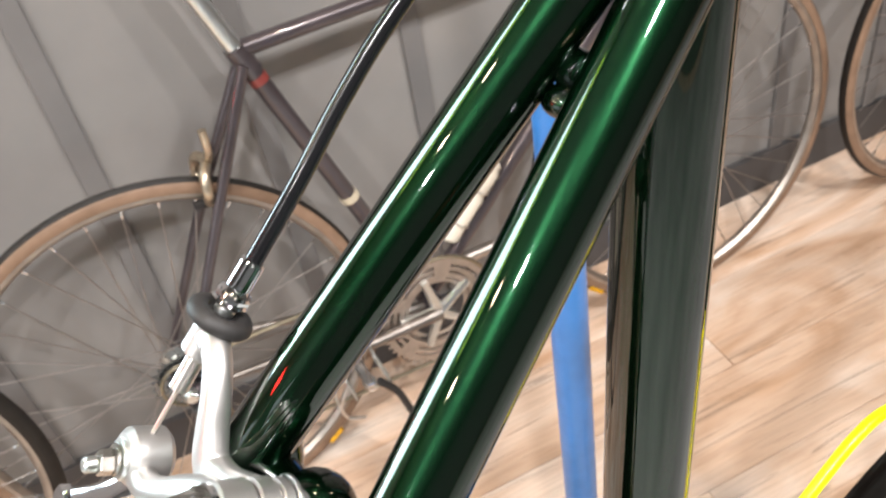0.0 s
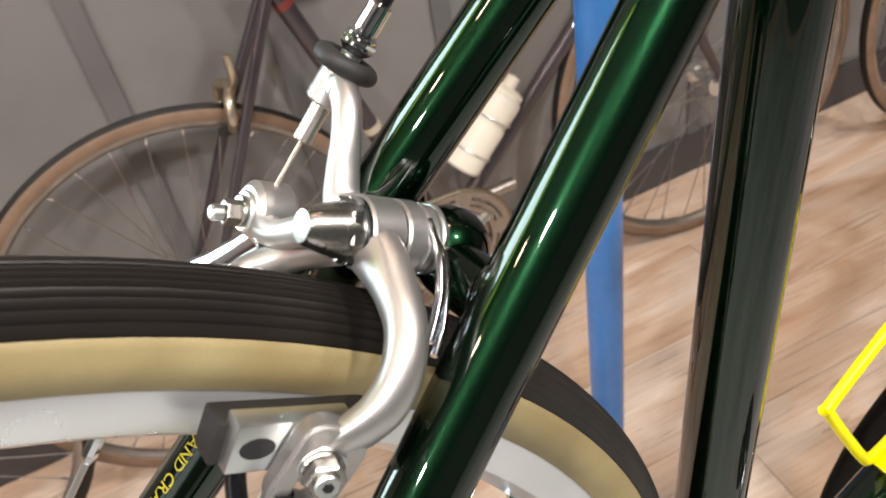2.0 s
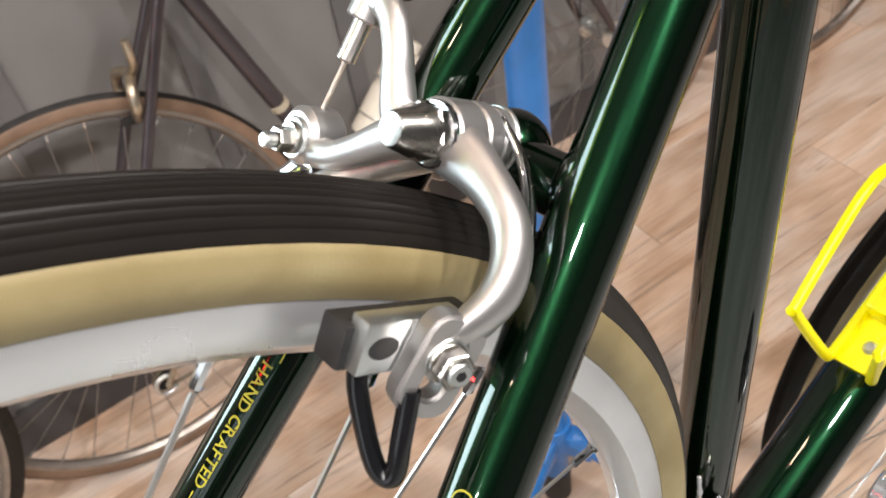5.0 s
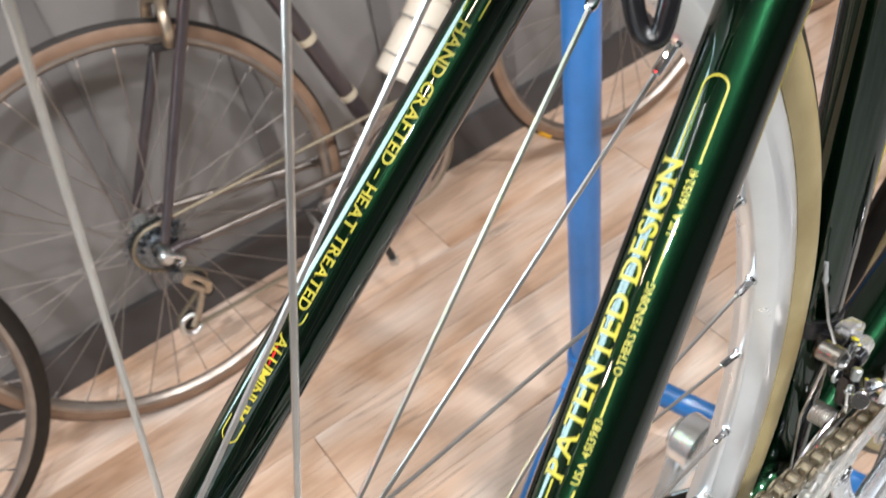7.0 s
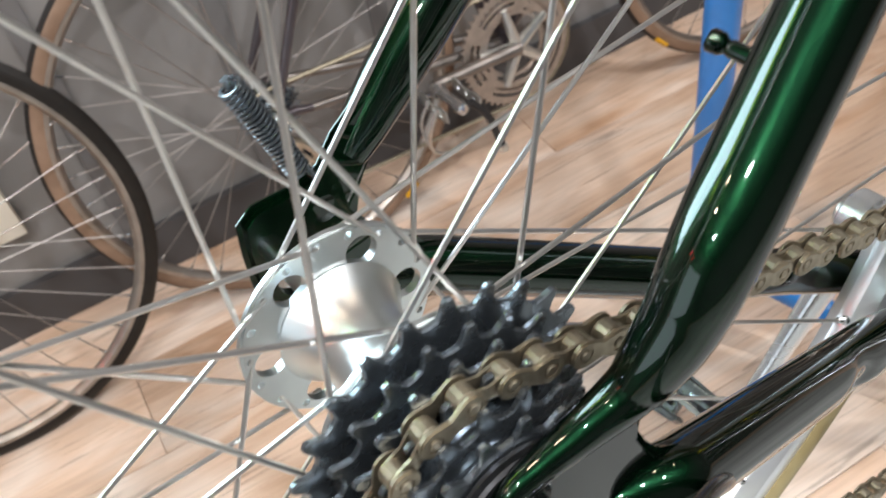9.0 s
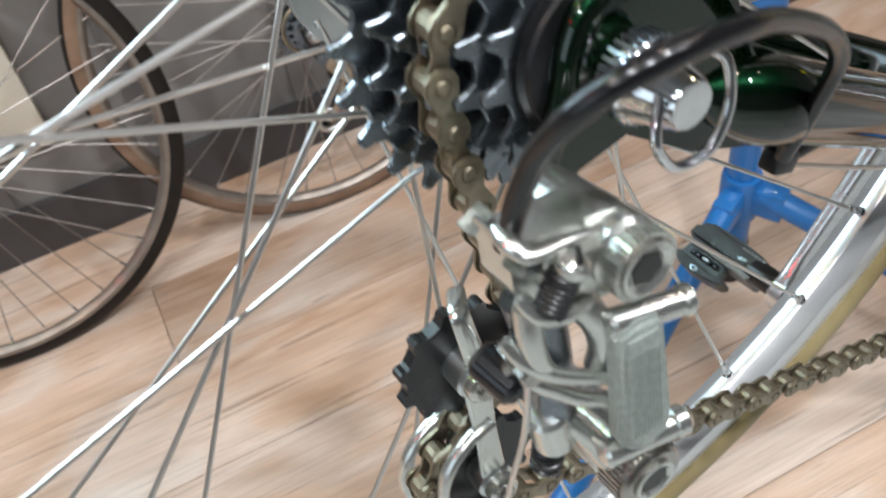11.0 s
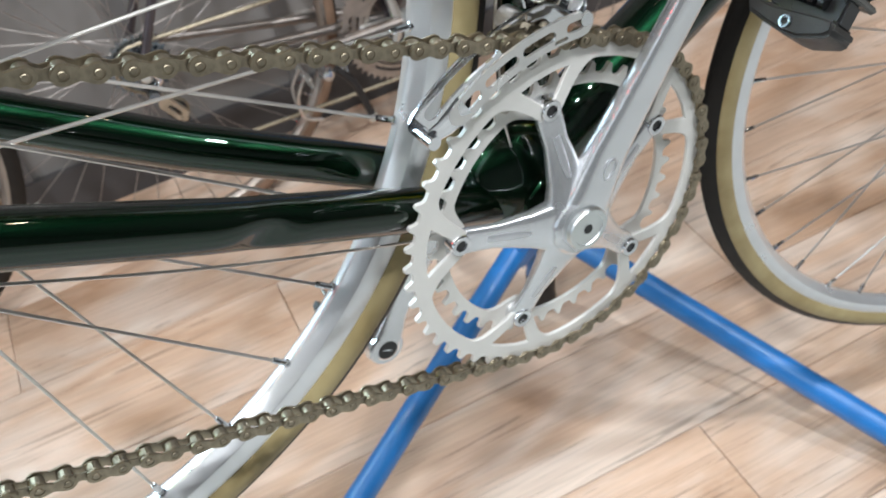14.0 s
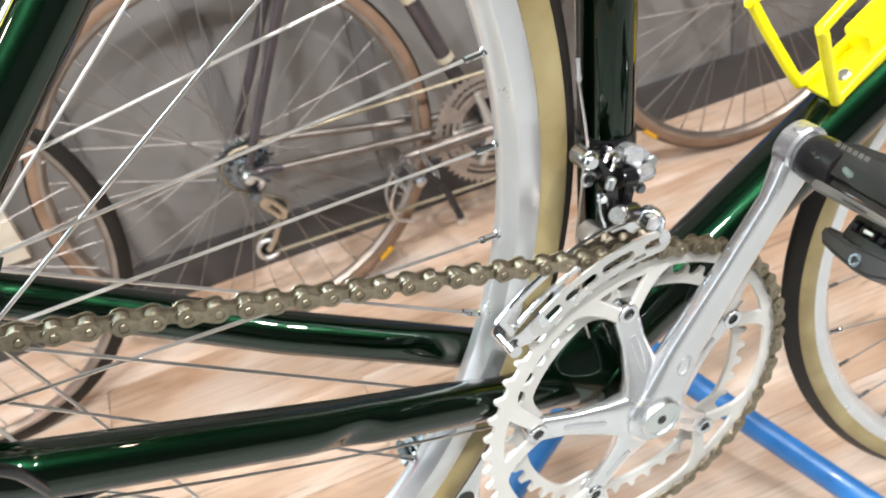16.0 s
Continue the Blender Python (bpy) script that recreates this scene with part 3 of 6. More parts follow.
# ---- brake bridge, pump peg, cable clip ----
bm = bmesh.new()
cylinder(bm, (0.1655, -0.032, 0.323), (0.1610, 0.028, 0.323), 0.0088, seg=24)
bmesh.ops.create_uvsphere(bm, u_segments=24, v_segments=14, radius=0.0122, matrix=pose(0.166, 0.002, 0.3245))
for s in (-1, 1):
    bmesh.ops.create_uvsphere(bm, u_segments=20, v_segments=12, radius=0.0096, matrix=pose(0.1635, s * 0.0265 - 0.001, 0.323) @ Matrix.Diagonal((1.0, 0.9, 1.7, 1)))
part("brake_bridge", bm, GREEN, frame_set)
bm = bmesh.new()
cylinder(bm, (0.2262, -0.004, 0.446), (0.2245, 0.004, 0.446), 0.0062, seg=20, chamfer=0.002)
bmesh.ops.create_uvsphere(bm, u_segments=16, v_segments=10, radius=0.0048, matrix=pose(0.2215, -0.001, 0.4395) @ Matrix.Diagonal((1.2, 1.3, 0.9, 1)))
part("weld", bm, GREEN, frame_set, "green weld bead between the stays")
bm = bmesh.new()
lathe(bm, [(0.0, 0.0), (0.0024, 0.0), (0.0024, 0.009), (0.0020, 0.0105), (0.0031, 0.0120), (0.0032, 0.0150), (0.0024, 0.0158), (0.0, 0.0158)], (0.0645, -0.0500, 0.1105), (-0.35, 0.85, 0.15), 18)
part("pump_peg", bm, GREEN, frame_set)
bm = bmesh.new()
block(bm, pose(0.076, -0.066, -0.034), 0.009, 0.007, 0.007, 0.0015)
block(bm, pose(0.088, -0.066, -0.030, 0, -18, 0), 0.02, 0.005, 0.004, 0.0015)
part("cable_clip", bm, BLACK, frame_set, "black cable clip")
bm = bmesh.new()
sweep(bm, smooth_path([(0.078, -0.066, -0.036), (0.2, -0.045, -0.064), (0.37, -0.02, -0.09)], 5), 0.0008, 6)
part("shift_cable", bm, STEEL, frame_set, "bare steel shift cable")
bm = bmesh.new()
sweep(bm, smooth_path([(-0.0400, -0.088, -0.026), (-0.0445, -0.095, -0.0043), (-0.0464, -0.105, 0.0108), (-0.0385, -0.111, 0.0205), (-0.018, -0.108, 0.0235), (0.0036, -0.1005, 0.0212), (0.036, -0.09, 0.0138), (0.054, -0.0845, 0.004), (0.064, -0.077, -0.0125), (0.0725, -0.069, -0.031)], 8), 0.0025, 16)
part("cable_housing", bm, BLACKGLOSS, frame_set, "black cable housing loop")
# ---- chain ----
def chain_path(circles, step=0.0127):
    """Points and directions along a closed chain round toothed wheels: (centre x, z, radius, turn, y)."""
    n = len(circles)
    tang = []
    for i in range(n):
        x0, z0, r0, s0, _ = circles[i]
        x1, z1, r1, s1, _ = circles[(i + 1) % n]
        dx, dz = x1 - x0, z1 - z0
        th = math.atan2(dz, dx) - math.asin((s1 * r1 - s0 * r0) / math.hypot(dx, dz))
        nx, nz = -math.sin(th), math.cos(th)
        tang.append(((x0 - s0 * r0 * nx, z0 - s0 * r0 * nz), (x1 - s1 * r1 * nx, z1 - s1 * r1 * nz)))
    pts = []
    for i in range(n):
        x, z, r, s, y = circles[i]
        a = math.atan2(tang[i - 1][1][1] - z, tang[i - 1][1][0] - x)
        b = math.atan2(tang[i][0][1] - z, tang[i][0][0] - x)
        while s > 0 and b < a:
            b += 2 * math.pi
        while s < 0 and b > a:
            b -= 2 * math.pi
        m = max(int(abs(b - a) / 0.03), 2)
        pts += [Vector((x + r * math.cos(a + (b - a) * k / m), y, z + r * math.sin(a + (b - a) * k / m))) for k in range(m + 1)]
        y2 = circles[(i + 1) % n][4]
        (px, pz), (qx, qz) = tang[i]
        m = max(int(math.hypot(qx - px, qz - pz) / 0.004), 2)
        pts += [Vector((px + (qx - px) * k / m, y + (y2 - y) * k / m, pz + (qz - pz) * k / m)) for k in range(1, m)]
    total = sum((pts[(k + 1) % len(pts)] - pts[k]).length for k in range(len(pts)))
    count = 2 * round(total / step / 2)
    gap, out, acc = total / count, [], 0.0
    for k in range(len(pts)):
        a, b = pts[k], pts[(k + 1) % len(pts)]
        L = (b - a).length
        while acc <= L and len(out) < count:
            out.append(a.lerp(b, acc / L))
            acc += gap
        acc -= L
    return out

def link_mesh(name, half, plate_y, roller):
    bm = bmesh.new()
    L, r, waist = 0.00635, half, half * 0.58
    prof = []
    for k in range(9):
        a = -math.pi * 0.62 + 2 * math.pi * 0.62 * k / 8
        prof.append((L + r * math.cos(a), r * math.sin(a)))
    prof.append((0.0, waist))
    prof += [(-x, -y) for x, y in prof[:9]]
    prof.append((0.0, -waist))
    rim = [(x - math.copysign(0.0004, x) * (abs(x) > 0.001), y * 0.90) for x, y in prof]
    for s in (-1, 1):
        plate(bm, prof, [], 0.0009, Matrix.Translation((0, s * plate_y, 0)) @ SIDE)
        if not roller:
            plate(bm, rim, [ngon(12, 0.0026, x) for x in (-L, L)], 0.0005, Matrix.Translation((0, s * (plate_y + 0.0006), 0)) @ SIDE)
    for x in (-L, L):
        w = plate_y + 0.0012 if not roller else plate_y
        r_pin = 0.0017 if not roller else 0.0038
        lathe(bm, [(0, -w), (r_pin - 0.0003, -w), (r_pin, -w + 0.0003), (r_pin, w - 0.0003), (r_pin - 0.0003, w), (0, w)], (x, 0, 0), seg=14)
    me = bpy.data.meshes.new(name)
    bmesh.ops.recalc_face_normals(bm, faces=bm.faces)
    bm.to_mesh(me)
    bm.free()
    me.materials.append(CHAIN)
    return me

P_UP, P_LOW = (-0.0095, -0.0945), (0.0085, -0.1420)
chain = new("chain")
chain.parent = bicycle
stops = chain_path([(BB.x, BB.z, 0.1051, 1, -0.0440), (0, 0, 0.0344, 1, -0.0460), (*P_UP, 0.0205, -1, -0.0465), (*P_LOW, 0.0205, 1, -0.0465)])
outer_link, inner_link = link_mesh("outer_link", 0.0045, 0.0038, False), link_mesh("inner_link", 0.0036, 0.0023, True)
for k in range(len(stops)):
    a, b = stops[k], stops[(k + 1) % len(stops)]
    d = (b - a).normalized()
    y = Vector((0, 1, 0)) - d * d.y
    y.normalize()
    z = d.cross(y)
    m = Matrix((d, y, z)).transposed().to_4x4()
    m.translation = (a + b) / 2
    ln = new("chain_link", outer_link if k % 2 else inner_link)
    ln.parent = chain
    ln.matrix_local = m

# ---- crankset ----
crankset = new("crankset")
crankset.parent = bicycle
TH = 1.3766
def at(r, ang, y):
    return Vector((BB.x + r * math.cos(ang), y, BB.z + r * math.sin(ang)))
BOLTS = [TH + radians(36 + 72 * k) for k in range(5)]
def ring_inner(base, tab, half):
    out = []
    for k in range(200):
        a = 2 * math.pi * k / 200
        d = min(abs((a - b + math.pi) % (2 * math.pi) - math.pi) for b in BOLTS)
        f = max(0.0, 1 - d / half)
        f = f * f * (3 - 2 * f)
        out.append(((base - (base - tab) * f) * math.cos(a), (base - (base - tab) * f) * math.sin(a)))
    return out
def wedge(b, r0, r1, h0, h1):
    return [(r * math.cos(b + h), r * math.sin(b + h)) for r, h in ((r0, -h0), (r0, h0), (r1 - 0.0006, h1), (r1, h1 * 0.4), (r1, -h1 * 0.4), (r1 - 0.0006, -h1))]
bm = bmesh.new()
holes = [ring_inner(0.0945, 0.0635, 0.36)] + [wedge(b, 0.0790, 0.0945, 0.055, 0.165) for b in BOLTS]
plate(bm, toothed(52, 0.1051, tip=0.0027, root=-0.0024), holes, 0.0026, Matrix.Translation((BB.x, -0.0444, BB.z)) @ SIDE)
bmesh.ops.bevel(bm, geom=[e for e in bm.edges if e.calc_face_angle(0) > 1.2 and (Vector((e.verts[0].co.x - BB.x, e.verts[0].co.z - BB.z)).length < 0.0985)], offset=0.0005, segments=1, affect="EDGES")
part("chainring", bm, RINGALLOY, crankset, "large drilled silver chainring")
bm = bmesh.new()
plate(bm, toothed(42, 0.0849, tip=0.0032, root=-0.003), [ring_inner(0.0765, 0.0635, 0.30)], 0.0024, Matrix.Translation((BB.x, -0.0365, BB.z)) @ SIDE)
part("chainring", bm, RINGALLOY, crankset, "small silver chainring")
for b in BOLTS:
    t = Vector((-math.sin(b), 0, math.cos(b)))
    bm = bmesh.new()
    sweep(bm, [at(0.012, b, -0.0530), at(0.030, b, -0.0505), at(0.052, b, -0.0462), at(0.068, b, -0.0432), at(0.0790, b, -0.0424)], [0.0180, 0.0116, 0.0076, 0.0080, 0.0066], 24, flat=0.40, side=t, corner=0.55)
    arm = part("spider_arm", bm, CRANK, crankset)
    bm = bmesh.new()
    sweep(bm, [at(0.032, b, -0.0550), at(0.042, b, -0.0520), at(0.057, b, -0.0482)], [0.0012, 0.0026, 0.0022], 10, flat=0.25, side=t)
    part("groove", bm, ALLOY, arm)
    bm = bmesh.new()
    lathe(bm, [(0.0036, -0.0460), (0.0036, -0.0474), (0.0058, -0.0476), (0.0064, -0.0468), (0.0064, -0.0330), (0.0, -0.0330)], at(0.0733, b, 0), seg=24)
    bolt = part("chainring_bolt", bm, CHROME, crankset)
    bm = bmesh.new()
    cylinder(bm, at(0.0733, b, -0.0440), at(0.0733, b, -0.0462), 0.0037, seg=6)
    part("hex_socket", bm, BLACK, bolt)
def crank_arm(s, y0, y1, ang, r=0.1735):
    bm = bmesh.new()
    t = Vector((-math.sin(ang), 0, math.cos(ang)))
    sweep(bm, [at(-0.0175, ang, s * y0), at(-0.014, ang, s * y0), at(0.0, ang, s * y0), at(0.018, ang, s * (y0 + 0.0004)), at(0.045, ang, s * (y0 + 0.001)), at(0.10, ang, s * (y0 + (y1 - y0) * 0.6)), at(0.145, ang, s * y1), at(0.158, ang, s * y1), at(r, ang, s * y1), at(r + 0.010, ang, s * y1), at(r + 0.0135, ang, s * y1)],
          [0.006, 0.0130, 0.0182, 0.0158, 0.0132, 0.0103, 0.0096, 0.0114, 0.0136, 0.0112, 0.006], 32, flat=0.55, side=t, corner=0.6)
    cylinder(bm, at(r, ang, s * (y1 - 0.0062)), at(r, ang, s * (y1 + 0.0058)), 0.0143, seg=40, chamfer=0.0014)
    cylinder(bm, at(0, ang, s * (y0 - 0.010)), at(0, ang, s * (y0 + 0.0085)), 0.0195, seg=40, chamfer=0.002)
    return part("crank_arm", bm, CRANK, crankset, "polished alloy crank arm")
crank_arm(-1, 0.0545, 0.0665, TH)
left_arm = crank_arm(1, 0.0560, 0.0670, TH + math.pi)
bm = bmesh.new()
lathe(bm, [(0.0, 0.0), (0.0078, 0.0), (0.0078, 0.0014), (0.0, 0.0014)], at(0.1735, TH + math.pi, 0.0596), seg=20)
part("pedal_hole", bm, BLACK, left_arm)
bm = bmesh.new()
t = Vector((-math.sin(TH), 0, math.cos(TH)))
sweep(bm, [at(0.024, TH, -0.0612), at(0.05, TH, -0.0620), at(0.10, TH, -0.0660), at(0.14, TH, -0.0705)], [0.001, 0.0042, 0.0036, 0.001], 12, flat=0.22, side=t)
part("arm_groove", bm, ALLOY, crankset)
bm = bmesh.new()
sweep(bm, [at(0.036 + 0.0062 * math.cos(2 * math.pi * k / 24), TH + 0.11 * math.sin(2 * math.pi * k / 24), -0.0634) for k in range(24)], 0.0004, 6, closed=True)
part("emblem", bm, ALLOY, crankset, "engraved oval outline")
bm = bmesh.new()
lathe(bm, [(0.0135, -0.0612), (0.0135, -0.0658), (0.0128, -0.0668), (0.0105, -0.0668), (0.0100, -0.0660), (0.0, -0.0660)], tuple(BB - Vector((0, BB.y, 0))), seg=36)
part("dust_cap", bm, POLISHED, crankset, "dust cap with hex socket")
bm = bmesh.new()
cylinder(bm, (BB.x, -0.0655, BB.z), (BB.x, -0.0664, BB.z), 0.0032, seg=6)
part("hex_socket", bm, BLACK, crankset)
bm = bmesh.new()
cylinder(bm, (BB.x, 0.060, BB.z), (BB.x, 0.069, BB.z), 0.0125, seg=30, chamfer=0.001)
part("dust_cap", bm, POLISHED, crankset)

def pedal(s, ang, tilt, size=1.0):
    """A one-sided clasp pedal; its outlines are given by distance out along the axle and height."""
    p = new("pedal")
    p.parent = bicycle
    p.matrix_local = Matrix.Translation(at(0.1735, ang, 0)) @ Matrix.Rotation(radians(tilt), 4, "Y") @ Matrix.Diagonal((size, 1, size, 1))
    flat = Matrix(((0, 0, 1, 0), (s, 0, 0, 0), (0, 1, 0, 0), (0, 0, 0, 1)))
    def cast(name, outline, x0, x1, bevel, mat_, label="", parent=p):
        bm = bmesh.new()
        plate(bm, outline, [], x1 - x0, pose((x0 + x1) / 2, 0, 0) @ flat)
        if bevel:
            bmesh.ops.bevel(bm, geom=[e for e in bm.edges if e.calc_face_angle(0) > 1.0], offset=bevel, segments=3, affect="EDGES")
        return part(name, bm, mat_, parent, label)
    bm = bmesh.new()
    lathe(bm, [(0.0, 0.0690), (0.0088, 0.0690), (0.0090, 0.0735), (0.0112, 0.0742), (0.0122, 0.0760), (0.0126, 0.0830), (0.0118, 0.0950), (0.0, 0.0950)], axis=(0, s, 0), seg=32)
    part("spindle", bm, BLACK, p, "black spindle barrel")
    body = cast("pedal_body", [(0.0800, 0.0080), (0.0870, 0.0120), (0.0950, 0.0148), (0.1145, 0.0168), (0.1380, 0.0160), (0.1500, 0.0100), (0.1510, -0.0040), (0.1460, -0.0086), (0.1094, -0.0076), (0.0909, -0.0082), (0.0835, -0.0100)], -0.0085, 0.0240, 0.0046, CHARCOAL, "charcoal moulded pedal body")
    cast("pocket", [(0.0985, 0.0040), (0.1090, 0.0050), (0.1300, 0.0045), (0.1330, -0.0040), (0.1100, -0.0040), (0.1000, -0.0020)], -0.0090, -0.0082, 0, BLACK, parent=body)
    cast("worn_patch", [(0.0990, 0.0018), (0.1010, 0.0030), (0.1055, 0.0022), (0.1070, 0.0002), (0.1050, -0.0012), (0.1005, 0.0002)], -0.0094, -0.0088, 0, COG, "rubbed grey patch", body)
    for k in range(6):
        y0 = 0.0885 + 0.0035 * k
        cast("mark", [(y0, 0.0092), (y0 + 0.0026, 0.0093), (y0 + 0.0026, 0.0118), (y0, 0.0117)], -0.0087, -0.0083, 0, RAILGREY, "worn pale mark", body)
    rail = cast("wear_plate", [(0.0895, -0.0086), (0.1000, -0.0084), (0.1490, -0.0092), (0.1490, -0.0126), (0.1000, -0.0136), (0.0905, -0.0136)], -0.0105, 0.0250, 0.0010, RAILGREY, "grey metal wear plate")
    cast("slot", [(0.1095, -0.0106), (0.1240, -0.0106), (0.1240, -0.0114), (0.1095, -0.0114)], -0.0109, -0.0103, 0, BLACK, parent=rail)
    clasp = cast("clasp", [(0.1050, -0.0245), (0.1090, -0.0262), (0.1180, -0.0270), (0.1420, -0.0240), (0.1500, -0.0235), (0.1520, -0.0290), (0.1490, -0.0325), (0.1367, -0.0369), (0.1302, -0.0371), (0.1180, -0.0357), (0.1080, -0.0337), (0.1048, -0.0295)], -0.0040, 0.0180, 0.0018, CHARCOAL, "charcoal sprung clasp")
    cast("clasp_web", [(0.1120, -0.0130), (0.1480, -0.0126), (0.1490, -0.0250), (0.1200, -0.0275), (0.1110, -0.0265)], 0.0020, 0.0140, 0.0012, BLACK, parent=clasp)
    bm = bmesh.new()
    for k in range(5):
        cylinder(bm, (-0.0005, s * (0.1165 + 0.0052 * k), -0.0186), (-0.0005, s * (0.1195 + 0.0052 * k), -0.0186), 0.0030, seg=14)
    part("spring_coil", bm, BLACKGLOSS, clasp)
    cast("spring_end", [(0.1240, -0.0178), (0.1290, -0.0178), (0.1290, -0.0194), (0.1240, -0.0194)], -0.0046, -0.0032, 0.0003, ALLOY, "pale spring end", clasp)
    bm = bmesh.new()
    lathe(bm, [(0.0012, 0.0), (0.0018, -0.0012), (0.0030, -0.0012), (0.0032, 0.0), (0.0032, 0.004), (0.0012, 0.004)], (-0.0042, s * 0.1290, -0.0322), "x", 20, closed=True)
    part("tension_screw", bm, COG, clasp, "grey socket screw")
    return p
CHARCOAL = material("charcoal_pedal_casting", (0.030, 0.030, 0.029), 0.42, 0.3, noise_scale=120, noise_amount=0.35, rough_var=0.1, bump=0.15, bump_scale=900)
RAILGREY = material("rubbed_grey_metal", (0.17, 0.165, 0.155), 0.45, 0.6, noise_scale=60, noise_amount=0.3, rough_var=0.1)
pedal(-1, TH, 21)
pedal(1, TH + math.pi, 40, 0.72)

# ---- front derailleur ----
fd = new("front_derailleur")
fd.parent = bicycle
def arc_plate(r0, r1, a0, a1, n=24):
    lo = [(r0 * math.cos(a0 + (a1 - a0) * k / n), r0 * math.sin(a0 + (a1 - a0) * k / n)) for k in range(n + 1)]
    hi = [(r1 * math.cos(a1 + (a0 - a1) * k / n), r1 * math.sin(a1 + (a0 - a1) * k / n)) for k in range(n + 1)]
    return lo + hi
def arc_slot(r, half, a0, a1, n=6):
    """A curved slot with round ends, at mean radius r."""
    def end(a, way):
        c = (r * math.cos(a), r * math.sin(a))
        return [(c[0] + half * math.cos(a + way + math.pi * k / 6), c[1] + half * math.sin(a + way + math.pi * k / 6)) for k in range(1, 6)]
    lo = [((r - half) * math.cos(a0 + (a1 - a0) * k / n), (r - half) * math.sin(a0 + (a1 - a0) * k / n)) for k in range(n + 1)]
    hi = [((r + half) * math.cos(a1 + (a0 - a1) * k / n), (r + half) * math.sin(a1 + (a0 - a1) * k / n)) for k in range(n + 1)]
    return lo + end(a1, 0.0)[::-1] + hi + end(a0, math.pi)[::-1]
CAGESTEEL = material("plated_cage_steel", (0.72, 0.71, 0.69), 0.30, 0.85, noise_scale=60, noise_amount=0.15, rough_var=0.08)
cage_slots = [arc_slot(0.1195, 0.0028, radians(a), radians(a + w)) for a, w in ((105.4, 2.6), (113.8, 7.0), (124.8, 7.5), (136.5, 4.5))] + [arc_slot(0.1150, 0.0011, radians(109.5), radians(112.5))]
bm = bmesh.new()
plate(bm, arc_slot(0.1195, 0.0068, radians(104.6), radians(142), 24), cage_slots, 0.0016, Matrix.Translation((BB.x, -0.0525, BB.z)) @ SIDE)
part("outer_cage", bm, CAGESTEEL, fd, "slotted chrome cage plate", smooth=False)
bm = bmesh.new()
plate(bm, arc_slot(0.1215, 0.0078, radians(104), radians(149), 24), [arc_slot(0.1205, 0.0042, radians(126), radians(146), 10)], 0.0016, Matrix.Translation((BB.x, -0.0365, BB.z)) @ SIDE)
part("inner_cage", bm, CHROME, fd, smooth=False)
bm = bmesh.new()
sweep(bm, [at(0.120, radians(140), -0.0525), at(0.121, radians(147), -0.0515), at(0.122, radians(152), -0.047)], [0.008, 0.006, 0.004], 12, flat=0.15, side=(math.cos(radians(146)), 0, math.sin(radians(146))))
part("cage_tail", bm, CHROME, fd)
for r, a in ((0.122, 151), (0.1212, 103.4)):
    bm = bmesh.new()
    sweep(bm, [at(r, radians(a), -0.0535), at(r, radians(a), -0.0345)], 0.0036, 14)
    part("cage_pin", bm, CHROME, fd)
bm = bmesh.new()
lathe(bm, [(0.0166, -0.006), (0.0166, 0.006), (0.0154, 0.006), (0.0154, -0.006)], SEAT_LOW + SEAT_DIR * 0.158, tuple(SEAT_DIR), 36, closed=True)
part("clamp_band", bm, BLACK, fd, "black clamp band")
def fd_plate(name, outline, y0, y1, bevel, mat_, label=""):
    bm = bmesh.new()
    plate(bm, outline, [], y1 - y0, pose(0, (y0 + y1) / 2, 0) @ SIDE)
    bmesh.ops.bevel(bm, geom=[e for e in bm.edges if e.calc_face_angle(0) > 0.9], offset=bevel, segments=2, affect="EDGES")
    return part(name, bm, mat_, fd, label)
fd_plate("body", [(0.3270, 0.0925), (0.3330, 0.0935), (0.3400, 0.0900), (0.3500, 0.0825), (0.3630, 0.0790), (0.3645, 0.0690), (0.3540, 0.0665), (0.3440, 0.0705), (0.3340, 0.0790), (0.3275, 0.0870)], -0.0310, -0.0180, 0.0016, BLACKGLOSS, "black derailleur body")
fd_plate("link_arm", [(0.3325, 0.0745), (0.3420, 0.0745), (0.3490, 0.0545), (0.3450, 0.0510), (0.3395, 0.0530)], -0.0395, -0.0330, 0.0012, BLACKGLOSS)
fd_plate("link_arm", [(0.3490, 0.0720), (0.3580, 0.0705), (0.3590, 0.0535), (0.3550, 0.0505), (0.3510, 0.0530)], -0.0350, -0.0275, 0.0012, BLACKGLOSS)
fd_plate("clamp_block", [(0.3500, 0.0875), (0.3560, 0.0900), (0.3640, 0.0885), (0.3670, 0.0835), (0.3650, 0.0775), (0.3570, 0.0765), (0.3510, 0.0800)], -0.0275, -0.0170, 0.0024, CRANK, "pale cast clamp block")
fd_plate("clamp_lug", [(0.3685, 0.0845), (0.3725, 0.0850), (0.3725, 0.0800), (0.3685, 0.0795)], -0.0235, -0.0165, 0.0008, ALLOY)
fd_plate("stop_lug", [(0.3590, 0.0705), (0.3660, 0.0710), (0.3665, 0.0640), (0.3600, 0.0630)], -0.0270, -0.0200, 0.0012, ALLOY)
